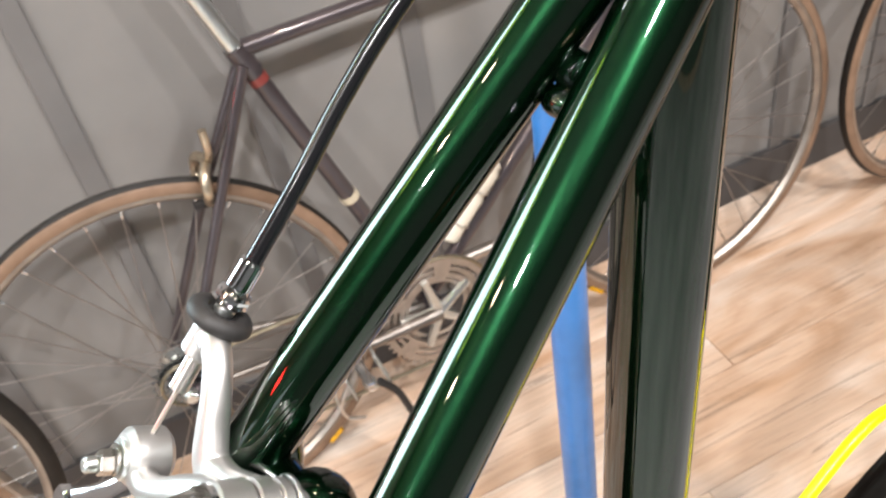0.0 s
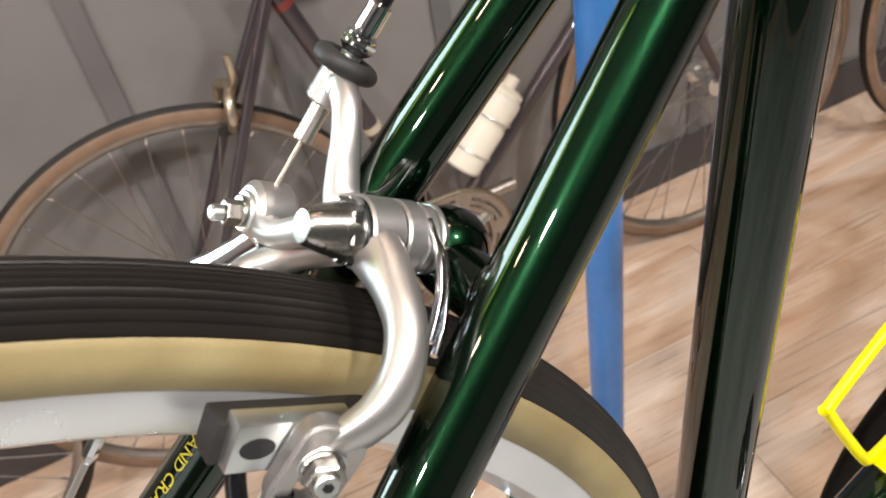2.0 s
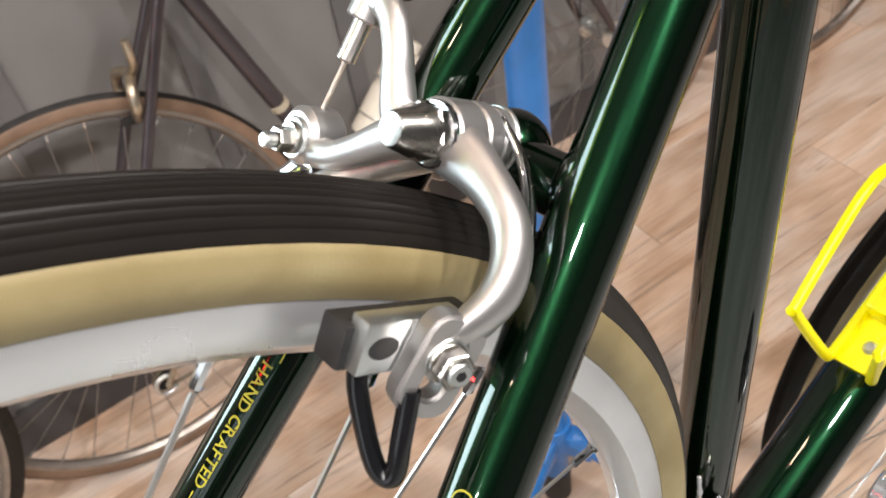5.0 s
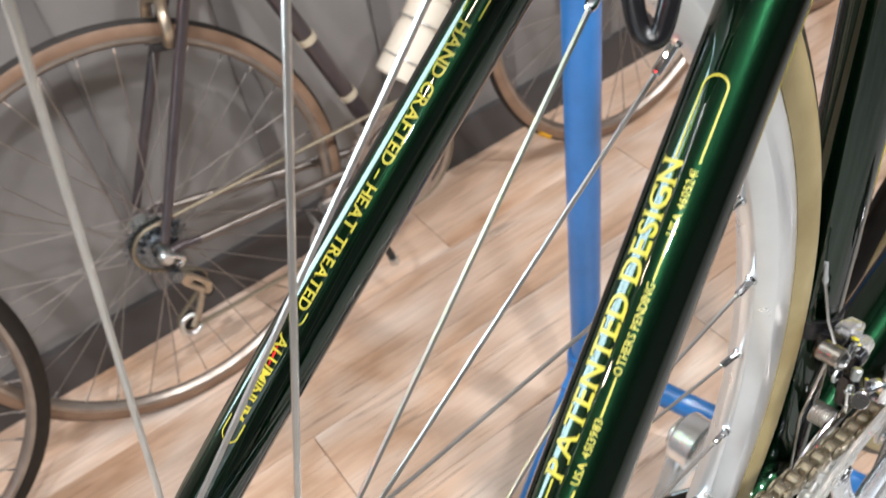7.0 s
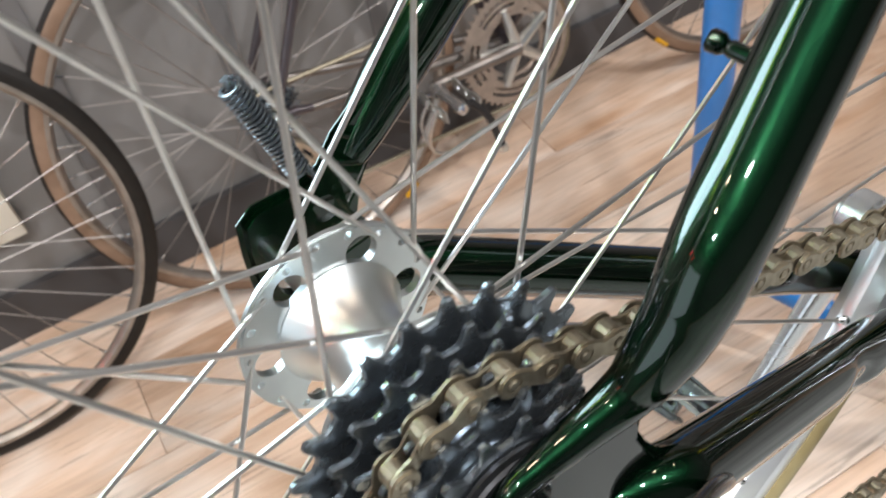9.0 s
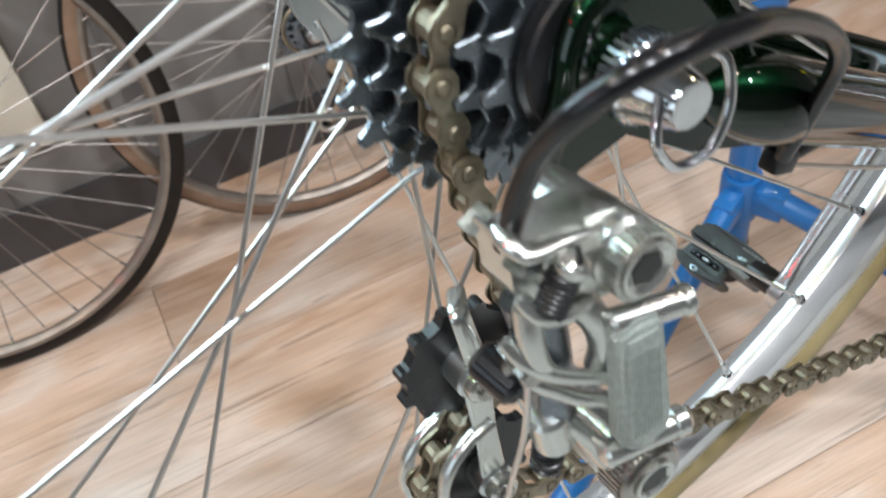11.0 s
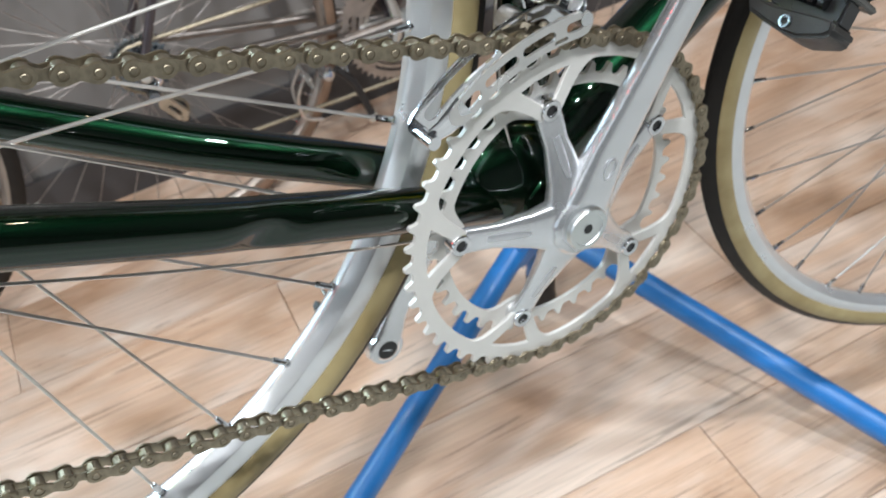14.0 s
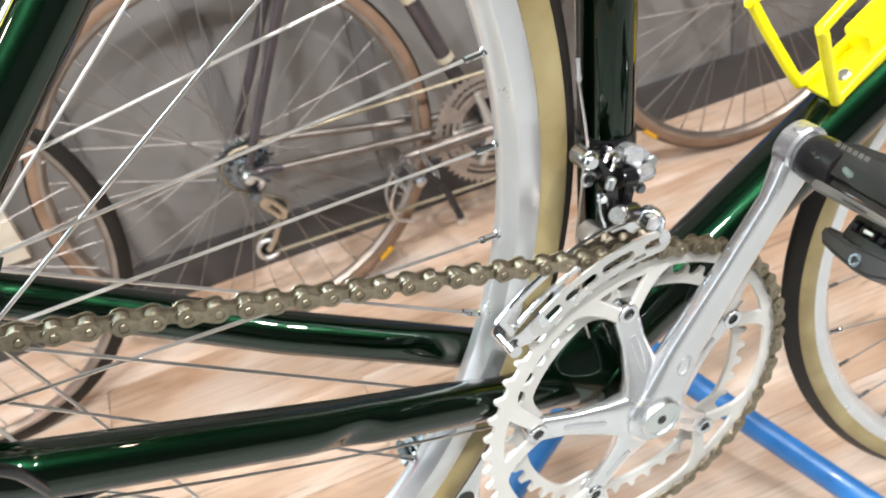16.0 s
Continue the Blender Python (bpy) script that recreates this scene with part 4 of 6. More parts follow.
for p0, p1, r, r2, mat_, nm, seg in (((0.3475, -0.0315, 0.0745), (0.3575, -0.0308, 0.0752), 0.0056, 0.0056, BLACKGLOSS, "pivot_collar", 24), ((0.3575, -0.0308, 0.0752), (0.3690, -0.0290, 0.0768), 0.0049, 0.0047, CRANK, "clamp_bolt", 28),
                                 ((0.3690, -0.0290, 0.0768), (0.3712, -0.0287, 0.0771), 0.0034, 0.0034, COG, "bolt_end", 20), ((0.3697, -0.0275, 0.0650), (0.3697, -0.0180, 0.0650), 0.0030, 0.0030, COG, "stop_bolt", 6),
                                 ((0.3750, -0.0235, 0.0788), (0.3750, -0.0150, 0.0788), 0.0040, 0.0034, POLISHED, "clamp_nut", 20), ((0.3240, -0.0345, 0.0871), (0.3240, -0.0230, 0.0871), 0.0056, 0.0056, NUTSTEEL, "cable_anchor", 24),
                                 ((0.3240, -0.0372, 0.0871), (0.3240, -0.0345, 0.0871), 0.0036, 0.0044, CHROME, "anchor_nut", 24), ((0.3253, -0.0340, 0.0774), (0.3350, -0.0290, 0.0770), 0.0032, 0.0040, BLACKGLOSS, "limit_lug", 18),
                                 ((0.3356, -0.0395, 0.0800), (0.3352, -0.0400, 0.0735), 0.0028, 0.0024, POLISHED, "pivot_pin", 18), ((0.3322, -0.0425, 0.0690), (0.3322, -0.0385, 0.0690), 0.0024, 0.0028, CHROME, "screw_head", 18),
                                 ((0.3406, -0.0450, 0.0611), (0.3445, -0.0425, 0.0603), 0.0050, 0.0052, NUTSTEEL, "pivot_cap", 28), ((0.3445, -0.0425, 0.0603), (0.3590, -0.0365, 0.0573), 0.0052, 0.0054, BLACKGLOSS, "pivot_barrel", 28),
                                 ((0.3590, -0.0365, 0.0573), (0.3610, -0.0357, 0.0569), 0.0030, 0.0028, CHROME, "pivot_end", 18)):
    bm = bmesh.new()
    cylinder(bm, p0, p1, r, r2, seg, 0.0007)
    part(nm, bm, mat_, fd)
for x, z in ((0.3347, 0.0862), (0.3401, 0.0812)):
    bm = bmesh.new()
    lathe(bm, [(0, 0)] + [(0.0013 if k % 2 else 0.0019, 0.0006 * k) for k in range(10)] + [(0.0026, 0.0058), (0.0026, 0.0076), (0.0020, 0.0082), (0, 0.0082)], (x, -0.0325, z), (0.06, -0.1, 1.0), 16)
    part("limit_screw", bm, CHROME, fd, "small chrome limit screw")
bm = bmesh.new()
sweep(bm, [(0.3253 + 0.0036 * math.cos(a), -0.0345, 0.0774 + 0.0036 * math.sin(a)) for a in (2 * math.pi * k / 24 for k in range(24))], 0.0009, 8, closed=True)
part("eyelet", bm, POLISHED, fd)
bm = bmesh.new()
sweep(bm, smooth_path([(0.3300, -0.0400, 0.0720), (0.3325, -0.0412, 0.0620), (0.3385, -0.0412, 0.0525)], 6), 0.0008, 8)
part("link_spring", bm, CHROME, fd)
bm = bmesh.new()
sweep(bm, smooth_path([(0.3585, -0.0400, 0.0545), (0.3590, -0.0420, 0.0600), (0.3630, -0.0445, 0.0625), (0.3672, -0.0475, 0.0605), (0.3665, -0.0500, 0.0560), (0.3630, -0.0520, 0.0530)], 6), 0.0032, 12, flat=0.42, side=(0.2, 0.95, 0.2))
part("cage_bracket", bm, CHROME, fd, "bent chrome cage bracket")
fd_plate("cage_web", [(0.3595, 0.0530), (0.3600, 0.0585), (0.3640, 0.0602), (0.3665, 0.0580), (0.3655, 0.0520)], -0.0490, -0.0474, 0.0005, CAGESTEEL)
bm = bmesh.new()
sweep(bm, [Vector((0.3394, -0.0370 + 0.0110 * k / 96, 0.0433)) + 0.0056 * Vector((math.cos(math.pi * k / 6), 0, math.sin(math.pi * k / 6))) for k in range(97)], 0.0008, 6)
part("spring", bm, STEEL, fd, "coiled return spring")
bm = bmesh.new()
sweep(bm, [at(0.1290, radians(108 + 1.5 * k), -0.0372) for k in range(25)], 0.0010, 8)
part("cage_lip", bm, CHROME, fd)
bm = bmesh.new()
sweep(bm, [(0.3250, -0.0300, 0.0900), (0.3262, -0.0215, 0.1010), (0.3205, -0.0155, 0.122)], 0.0008, 6)
sweep(bm, [(0.3255, -0.0280, 0.0850), (0.3376, -0.0220, 0.0364), (0.358, -0.022, -0.02), (0.375, -0.022, -0.05)], 0.0007, 6)
cable_fd = part("cable", bm, STEEL, fd)
bm = bmesh.new()
lathe(bm, [(0, 0), (0.0011, 0), (0.0016, 0.002), (0.0011, 0.004), (0.0011, 0.0115), (0, 0.012)], (0.3207, -0.0157, 0.1215), (-0.2, 0.18, 0.96), 10)
part("cable_cap", bm, ALLOY, cable_fd)

# ---- rear derailleur ----
rd = new("rear_derailleur")
rd.parent = bicycle
def rod(nm, p0, p1, r, mat_, chamfer=0.0008, seg=20, label="", parent=None, r2=None):
    bm = bmesh.new()
    cylinder(bm, p0, p1, r, r2, seg, chamfer)
    return part(nm, bm, mat_, parent or rd, label)
DERAIL = material("polished_derailleur_alloy", (0.68, 0.69, 0.655), 0.23, 0.92, noise_scale=90, noise_amount=0.14, rough_var=0.09, bump=0.08, bump_scale=900)
CAST = material("cast_alloy", (0.52, 0.57, 0.53), 0.42, 0.6, noise_scale=600, noise_amount=0.25, bump=0.8, bump_scale=2200, rough_var=0.1)
def wire(nm, pts, r, mat_, label="", seg=14, parent=None, flat=1.0, side=None, corner=1.0):
    bm = bmesh.new()
    path = smooth_path(pts, 6)
    sweep(bm, path, spread(r, len(path)) if hasattr(r, "__len__") else r, seg, flat=flat, side=side, corner=corner)
    return part(nm, bm, mat_, parent or rd, label)
def coil(nm, a, b, turns, r, thin, mat_, label=""):
    bm = bmesh.new()
    a, b = Vector(a), Vector(b)
    u, w = frame_axes(b - a)
    n = turns * 14
    sweep(bm, [a.lerp(b, k / n) + r * (u * math.cos(2 * math.pi * turns * k / n) + w * math.sin(2 * math.pi * turns * k / n)) for k in range(n + 1)], thin, 6)
    cylinder(bm, a, b, r * 0.72, seg=14)
    return part(nm, bm, mat_, rd, label)
MX, MZ = -0.0150, -0.0275
upper = rod("upper_knuckle", (MX + 0.001, -0.0665, MZ - 0.0022), (MX, -0.0985, MZ), 0.0078, DERAIL, 0.0020, 40, "polished upper pivot housing", None, 0.0084)
bolt = rod("pivot_bolt", (MX, -0.0975, MZ), (MX, -0.1026, MZ), 0.0076, NUTSTEEL, 0.0006, 44, "knurled pivot bolt with hex socket")
for k in range(36):
    a = 2 * math.pi * k / 36
    bm = bmesh.new()
    block(bm, Matrix.Translation((MX + 0.0077 * math.cos(a), -0.1002, MZ + 0.0077 * math.sin(a))) @ Matrix.Rotation(-a, 4, "Y"), 0.0011, 0.0046, 0.0009)
    part("tooth", bm, DERAIL, bolt, smooth=False)
bm = bmesh.new()
lathe(bm, [(0.0062, -0.1024), (0.0066, -0.1034), (0.0058, -0.1036), (0.0044, -0.1027)], (MX, 0, MZ), "y", 40, closed=True)
part("bolt_rim", bm, DERAIL, bolt)
rod("hex_socket", (MX, -0.1012, MZ), (MX, -0.1029, MZ), 0.0041, BLACK, 0, 6, "", bolt)
bm = bmesh.new()
wing = smooth_path([(x, z, 0) for x, z in ((-0.0430, -0.0226), (-0.0400, -0.0234), (-0.0350, -0.0225), (-0.0270, -0.0208), (-0.0160, -0.0194), (-0.0070, -0.0250), (-0.0062, -0.0340), (-0.0110, -0.0420), (-0.0205, -0.0404), (-0.0308, -0.0392), (-0.0376, -0.0362), (-0.0404, -0.0300), (-0.0430, -0.0242))], 3, True)
plate(bm, [(p.x, p.y) for p in wing], [], 0.0200, Matrix.Translation((0, -0.0865, 0)) @ SIDE)
bmesh.ops.bevel(bm, geom=[e for e in bm.edges if e.calc_face_angle(0) > 1.2], offset=0.0044, segments=6, affect="EDGES")
part("wing_body", bm, DERAIL, rd, "polished cast wing of the upper body")
wire("wing_lip", [(-0.0434, -0.0935, -0.0222), (-0.0420, -0.0962, -0.0232), (-0.0386, -0.0967, -0.0229), (-0.0320, -0.0967, -0.0214), (-0.0240, -0.0965, -0.0200)], [0.0010, 0.0016, 0.0016, 0.0015, 0.0008], DERAIL)
wire("cable_stop", [(-0.0424, -0.0885, -0.0220), (-0.0434, -0.0928, -0.0222), (-0.0421, -0.0960, -0.0232)], [0.0022, 0.0022, 0.0016], DERAIL)
wire("screw_shelf", [(-0.0410, -0.0960, -0.0330), (-0.0370, -0.0985, -0.0366), (-0.0300, -0.0990, -0.0378), (-0.0225, -0.0975, -0.0372)], [0.0012, 0.0018, 0.0019, 0.0012], DERAIL)
bm = bmesh.new()
lathe(bm, [(0.0, 0.0), (0.0034, 0.0), (0.0036, 0.0008), (0.0034, 0.0022), (0.0022, 0.0032), (0.0, 0.0034)], (-0.0336, -0.1000, -0.0252), (0.06, -0.30, 0.95), 24)
screw = part("adjuster_screw", bm, DERAIL, rd, "slotted adjusting screw")
bm = bmesh.new()
block(bm, Matrix.Translation((-0.0334, -0.1011, -0.0217)) @ pose(0, 0, 0, 18, 0, 55), 0.0062, 0.0008, 0.0010)
part("screw_slot", bm, BLACK, screw, smooth=False)
coil("screw_spring", (-0.0338, -0.0995, -0.0255), (-0.0352, -0.0992, -0.0350), 8, 0.0029, 0.00075, BLACK, "black coil spring")
# parallelogram
bm = bmesh.new()
d = Vector((0.40, 0.0, -0.917)).normalized()
v = Vector((0.905, -0.1, 0.41))
v = (v - d * v.dot(d)).normalized()
plate(bm, [(-0.0225, -0.0060), (0.0140, -0.0074), (0.0190, -0.0060), (0.0225, 0.0), (0.0190, 0.0060), (0.0140, 0.0074), (-0.0225, 0.0060), (-0.0240, 0.0)], [], 0.0058, Matrix.Translation((-0.0036, -0.1018, -0.0622)) @ Matrix((d, v, d.cross(v))).transposed().to_4x4())
bmesh.ops.bevel(bm, geom=[e for e in bm.edges if e.calc_face_angle(0) > 0.6], offset=0.0012, segments=2, affect="EDGES")
part("outer_link", bm, CAST, rd, "textured cast outer link plate")
face = Matrix.Translation((-0.0036, -0.1018, -0.0622)) @ Matrix((d, v, d.cross(v))).transposed().to_4x4()
out = 1 if (face.to_3x3() @ Vector((0, 0, 1))).y < 0 else -1
bm = bmesh.new()
plate(bm, [(-0.0205, -0.0038), (0.0130, -0.0050), (0.0165, -0.0038), (0.0185, 0.0), (0.0165, 0.0038), (0.0130, 0.0050), (-0.0205, 0.0038)], [], 0.0008, face @ pose(0, 0, out * 0.0031))
link_face = part("link_face", bm, CAST, rd, "ribbed face of the outer link", smooth=False)
for k in range(9):
    bm = bmesh.new()
    block(bm, face @ pose(-0.001, -0.0036 + 0.0009 * k, out * 0.0036), 0.030, 0.00035, 0.0005)
    part("rib", bm, CAST, link_face, smooth=False)
rod("pivot_pin", (-0.0178, -0.0995, -0.0432), (0.0008, -0.1020, -0.0398), 0.0033, DERAIL, 0.001)
rod("pin_head", (-0.0004, -0.1018, -0.0400), (0.0034, -0.1024, -0.0392), 0.0038, DERAIL, 0.0014)
rod("pivot_pin", (-0.0045, -0.0995, -0.0860), (0.0150, -0.1020, -0.0806), 0.0036, DERAIL, 0.001)
rod("pin_head", (0.0135, -0.1018, -0.0810), (0.0196, -0.1026, -0.0792), 0.0040, DERAIL, 0.0018)
wire("link_arm", [(-0.0225, -0.0940, -0.0390), (-0.0172, -0.0965, -0.0445), (-0.0135, -0.0965, -0.0520), (-0.0120, -0.0950, -0.0590)], [0.0038, 0.0036, 0.0030, 0.0024], DERAIL, "curved polished link arm", 16)
wire("link_arm", [(-0.0352, -0.0930, -0.0385), (-0.0335, -0.0945, -0.0455), (-0.0300, -0.0950, -0.0520), (-0.0260, -0.0950, -0.0560)], [0.0030, 0.0030, 0.0026, 0.0020], DERAIL, "", 16)
wire("inner_link", [(-0.0280, -0.0860, -0.0420), (-0.0220, -0.0880, -0.0560), (-0.0150, -0.0880, -0.0720), (-0.0100, -0.0880, -0.0830)], [0.0066, 0.0062, 0.0058, 0.0050], COG, "shaded inner link", 18)
for pts in ([(-0.0360, -0.0900, -0.0490), (-0.0325, -0.0940, -0.0528), (-0.0265, -0.0960, -0.0560), (-0.0180, -0.0975, -0.0585), (-0.0075, -0.0985, -0.0605)], [(-0.0320, -0.0890, -0.0560), (-0.0275, -0.0935, -0.0600), (-0.0210, -0.0955, -0.0635), (-0.0140, -0.0975, -0.0662), (-0.0045, -0.0985, -0.0685)]):
    wire("link_rod", pts, 0.0020, DERAIL, "polished bent rod", 14)
rod("cable_bolt", (-0.0290, -0.0840, -0.0560), (-0.0305, -0.0960, -0.0562), 0.0034, NUTSTEEL, 0.0008, 6)
rod("cable_washer", (-0.0298, -0.0900, -0.0560), (-0.0300, -0.0914, -0.0560), 0.0048, NUTSTEEL, 0.0004, 28)
rod("clamp_block", (-0.0330, -0.0800, -0.0610), (-0.0290, -0.0920, -0.0635), 0.0050, BLACKGLOSS, 0.0015)
rod("spring_cup", (-0.0165, -0.0890, -0.0760), (-0.0100, -0.0890, -0.0880), 0.0054, DERAIL, 0.0012, 28)
coil("return_spring", (-0.0100, -0.0870, -0.0870), (-0.0045, -0.0840, -0.1040), 6, 0.0034, 0.0011, BLACK, "dark coil spring")
# lower pivot
wire("knuckle_arm", [(-0.0110, -0.0890, -0.0790), (-0.0040, -0.0915, -0.0850), (0.0030, -0.0930, -0.0930), (0.0090, -0.0930, -0.0975)], [0.0046, 0.0056, 0.0058, 0.0070], DERAIL, "forked lower knuckle", 18, None, 0.6, (0, 1, 0), 0.8)
rod("lower_knuckle", (0.0115, -0.0560, -0.0978), (0.0115, -0.0960, -0.0958), 0.0088, DERAIL, 0.002, 32)
low_bolt = rod("lower_bolt", (0.0115, -0.0940, -0.0958), (0.0118, -0.1046, -0.0958), 0.0096, NUTSTEEL, 0.001, 40, "knurled lower pivot bolt")
for k in range(40):
    a = 2 * math.pi * k / 40
    bm = bmesh.new()
    block(bm, Matrix.Translation((0.0117 + 0.0096 * math.cos(a), -0.0990, -0.0958 + 0.0096 * math.sin(a))) @ Matrix.Rotation(-a, 4, "Y"), 0.0010, 0.0076, 0.0008)
    part("tooth", bm, NUTSTEEL, low_bolt, smooth=False)
bm = bmesh.new()
lathe(bm, [(0.0056, -0.1044), (0.0062, -0.1056), (0.0050, -0.1056), (0.0042, -0.1046)], (0.0118, 0, -0.0958), "y", 32, closed=True)
part("bolt_rim", bm, DERAIL, low_bolt)
rod("hex_socket", (0.0118, -0.1034, -0.0958), (0.0118, -0.1050, -0.0958), 0.0042, BLACK, 0, 6, "", low_bolt)
for (px, pz) in (P_UP, P_LOW):
    bm = bmesh.new()
    plate(bm, toothed(11, 0.0186, tip=0.0014, root=-0.0012), [ngon(16, 0.006)], 0.0040, Matrix.Translation((px, -0.0465, pz)) @ SIDE)
    pulley = part("jockey_wheel", bm, BLACK, rd, "black toothed jockey wheel", smooth=False)
    bm = bmesh.new()
    cylinder(bm, (px, -0.0410, pz), (px, -0.0570, pz), 0.0064, seg=24, chamfer=0.0008)
    part("bushing", bm, POLISHED, pulley)
up, low = Vector((P_UP[0], 0, P_UP[1])), Vector((P_LOW[0], 0, P_LOW[1]))
for y, w in ((-0.0555, 0.0046), (-0.0395, 0.0070)):
    bm = bmesh.new()
    e = Vector((0, y, 0))
    sweep(bm, [up + e + (up - low) * 0.14, up + e, up.lerp(low, 0.5) + e, low + e, low + e + (low - up) * 0.10], [w * 0.6, w, w * 0.8, w, w * 0.6], 14, flat=0.18, side=(0.945, 0, 0.33))
    hoop_at = Vector((0.0115, y, -0.1345)) if y < -0.05 else low + e
    sweep(bm, [hoop_at + 0.0235 * Vector((math.cos(a), 0, math.sin(a))) for a in (radians(118 + 8 * k) for k in range(21))], 0.0025, 12, flat=0.7, side=(0, 1, 0))
    part("cage_plate", bm, DERAIL, rd)
wire("cage_hook", [(P_UP[0] - 0.0010, -0.0555, P_UP[1] + 0.0060), (P_UP[0] - 0.0085, -0.0565, P_UP[1] + 0.0200), (P_UP[0] - 0.0100, -0.0545, P_UP[1] + 0.0245), (P_UP[0] - 0.0060, -0.0470, P_UP[1] + 0.0250)], [0.0034, 0.0030, 0.0028, 0.0026], DERAIL, "folded top of the cage plate", 12, None, 0.5, (0.9, 0, 0.4))
for px, pz in (P_UP, P_LOW):
    rod("jockey_bolt", (px, -0.0560, pz), (px, -0.0612, pz), 0.0052, DERAIL, 0.0008, 28)
    rod("jockey_nut", (px, -0.0598, pz), (px, -0.0628, pz), 0.0034, NUTSTEEL, 0.0006, 6)
bm = bmesh.new()
sweep(bm, smooth_path([(-0.0310, -0.0945, -0.0572), (-0.0225, -0.0900, -0.0800), (-0.0080, -0.0770, -0.1160), (0.0080, -0.0640, -0.1560)], 4), 0.0008, 8)
cylinder(bm, (0.0074, -0.0645, -0.1545), (0.0092, -0.0632, -0.1600), 0.0015, seg=10)
part("cable_tail", bm, STEEL, rd, "cable end with crimped cap")

# ---- brake caliper ----
brake = new("brake_caliper")
brake.parent = bicycle
CO, CS, CB = Vector((0.140, 0, 0.335)), Vector((0.26, 0, 0.9656)), Vector((-0.9656, 0, 0.26))
def cal(a, s, b):
    """A place by its distances across, up and back from the caliper's pivot."""
    return CO + Vector((0, a, 0)) + CS * s + CB * b
def cal_axes(centre, n, up):
    """A pose whose local z is n and whose local y is near up, both as (across, up, back)."""
    z = (cal(*n) - CO).normalized()
    y = cal(*up) - CO
    y = (y - z * y.dot(z)).normalized()
    m = Matrix((y.cross(z), y, z)).transposed().to_4x4()
    m.translation = cal(*centre)
    return m
def arm_part(nm, pts, wide, thick, label="", mat_=None, corner=0.92):
    bm = bmesh.new()
    path = smooth_path([cal(*p) for p in pts], 7)
    ww, tt = spread(wide, len(path)), spread(thick, len(path))
    sweep(bm, path, ww, 24, flat=[t / w for t, w in zip(tt, ww)], side=CB, corner=corner)
    return part(nm, bm, mat_ or SATIN, brake, label)
def cal_rod(nm, p0, p1, r, mat_, ch=0.0008, seg=20, label="", parent=None):
    bm = bmesh.new()
    cylinder(bm, cal(*p0), cal(*p1), r, seg=seg, chamfer=ch)
    return part(nm, bm, mat_, parent or brake, label)
for b0, b1, r, mat_ in ((0.0050, -0.0052, 0.0094, SATIN), (-0.0057, -0.0118, 0.0094, SATIN), (-0.0122, -0.0160, 0.0090, SATIN), (-0.0163, -0.0178, 0.0096, POLISHED), (-0.0178, -0.0230, 0.0062, POLISHED)):
    cal_rod("pivot_boss", (0, 0, b0), (0, 0, b1), r, mat_, 0.0007, 40)
cal_rod("pivot_washer", (0, 0, 0.0045), (0, 0, 0.0066), 0.0088, CHROME, 0.0006, 40)
bm = bmesh.new()
lathe(bm, [(0.0, 0.0062), (0.0074, 0.0062), (0.0074, 0.0096), (0.0047, 0.0190), (0.0040, 0.0199), (0.0, 0.0203)], CO, tuple(CB), 40)
cap = part("acorn_cap", bm, NUTSTEEL, brake, "plated conical pivot cap")
bm = bmesh.new()
cylinder(bm, cal(0, 0, 0.0064), cal(0, 0, 0.0100), 0.0084, seg=6, chamfer=0.0006)
part("hex_flats", bm, NUTSTEEL, cap)
arm_part("caliper_arm", [(0.003, -0.0010, 0.0012), (-0.007, -0.0025, 0.0008), (-0.0180, -0.0058, 0.0008), (-0.0280, -0.0110, 0.0015), (-0.0345, -0.0180, 0.0040), (-0.0372, -0.0255, 0.0072), (-0.0362, -0.0325, 0.0110), (-0.0345, -0.0385, 0.0150)],
         [0.0060, 0.0060, 0.0056, 0.0053, 0.0053, 0.0057, 0.0060, 0.0058], [0.0088, 0.0076, 0.0056, 0.0048, 0.0045, 0.0045, 0.0042, 0.0030], "curved satin alloy brake arm")
arm_part("caliper_arm", [(-0.002, -0.001, -0.0085), (0.009, -0.006, -0.0075), (0.0215, -0.0155, -0.0055), (0.0325, -0.0240, -0.0025), (0.0380, -0.0315, 0.0040), (0.0368, -0.0365, 0.0100), (0.0345, -0.0400, 0.0150)],
         [0.0050, 0.0054, 0.0054, 0.0053, 0.0055, 0.0058, 0.0058], [0.0086, 0.0066, 0.0052, 0.0047, 0.0045, 0.0042, 0.0030], "curved satin alloy brake arm")
arm_part("anchor_arm", [(0.002, -0.001, 0.0005), (0.0105, -0.0035, 0.0010), (0.0190, -0.0085, 0.0020), (0.0280, -0.0150, 0.0028), (0.0365, -0.0200, 0.0032), (0.0445, -0.0215, 0.0030), (0.0500, -0.0200, 0.0025)],
         [0.0046, 0.0046, 0.0044, 0.0042, 0.0042, 0.0044, 0.0046], [0.0086, 0.0070, 0.0056, 0.0046, 0.0043, 0.0048, 0.0060], "cable anchor arm")
arm_part("cable_arm", [(0.004, -0.001, -0.0085), (0.0150, -0.0045, -0.0075), (0.0248, -0.0035, -0.0065), (0.0292, 0.0040, -0.0060), (0.0330, 0.0125, -0.0060), (0.0385, 0.0200, -0.0063), (0.0455, 0.0240, -0.0067)],
         [0.0050, 0.0050, 0.0048, 0.0045, 0.0042, 0.0041, 0.0042], [0.0086, 0.0072, 0.0062, 0.0052, 0.0045, 0.0042, 0.0046], "tall tapered cable arm")
cal_rod("anchor_boss", (0.050, -0.0190, -0.0060), (0.050, -0.0190, 0.0074), 0.0086, SATIN, 0.0018, 32)
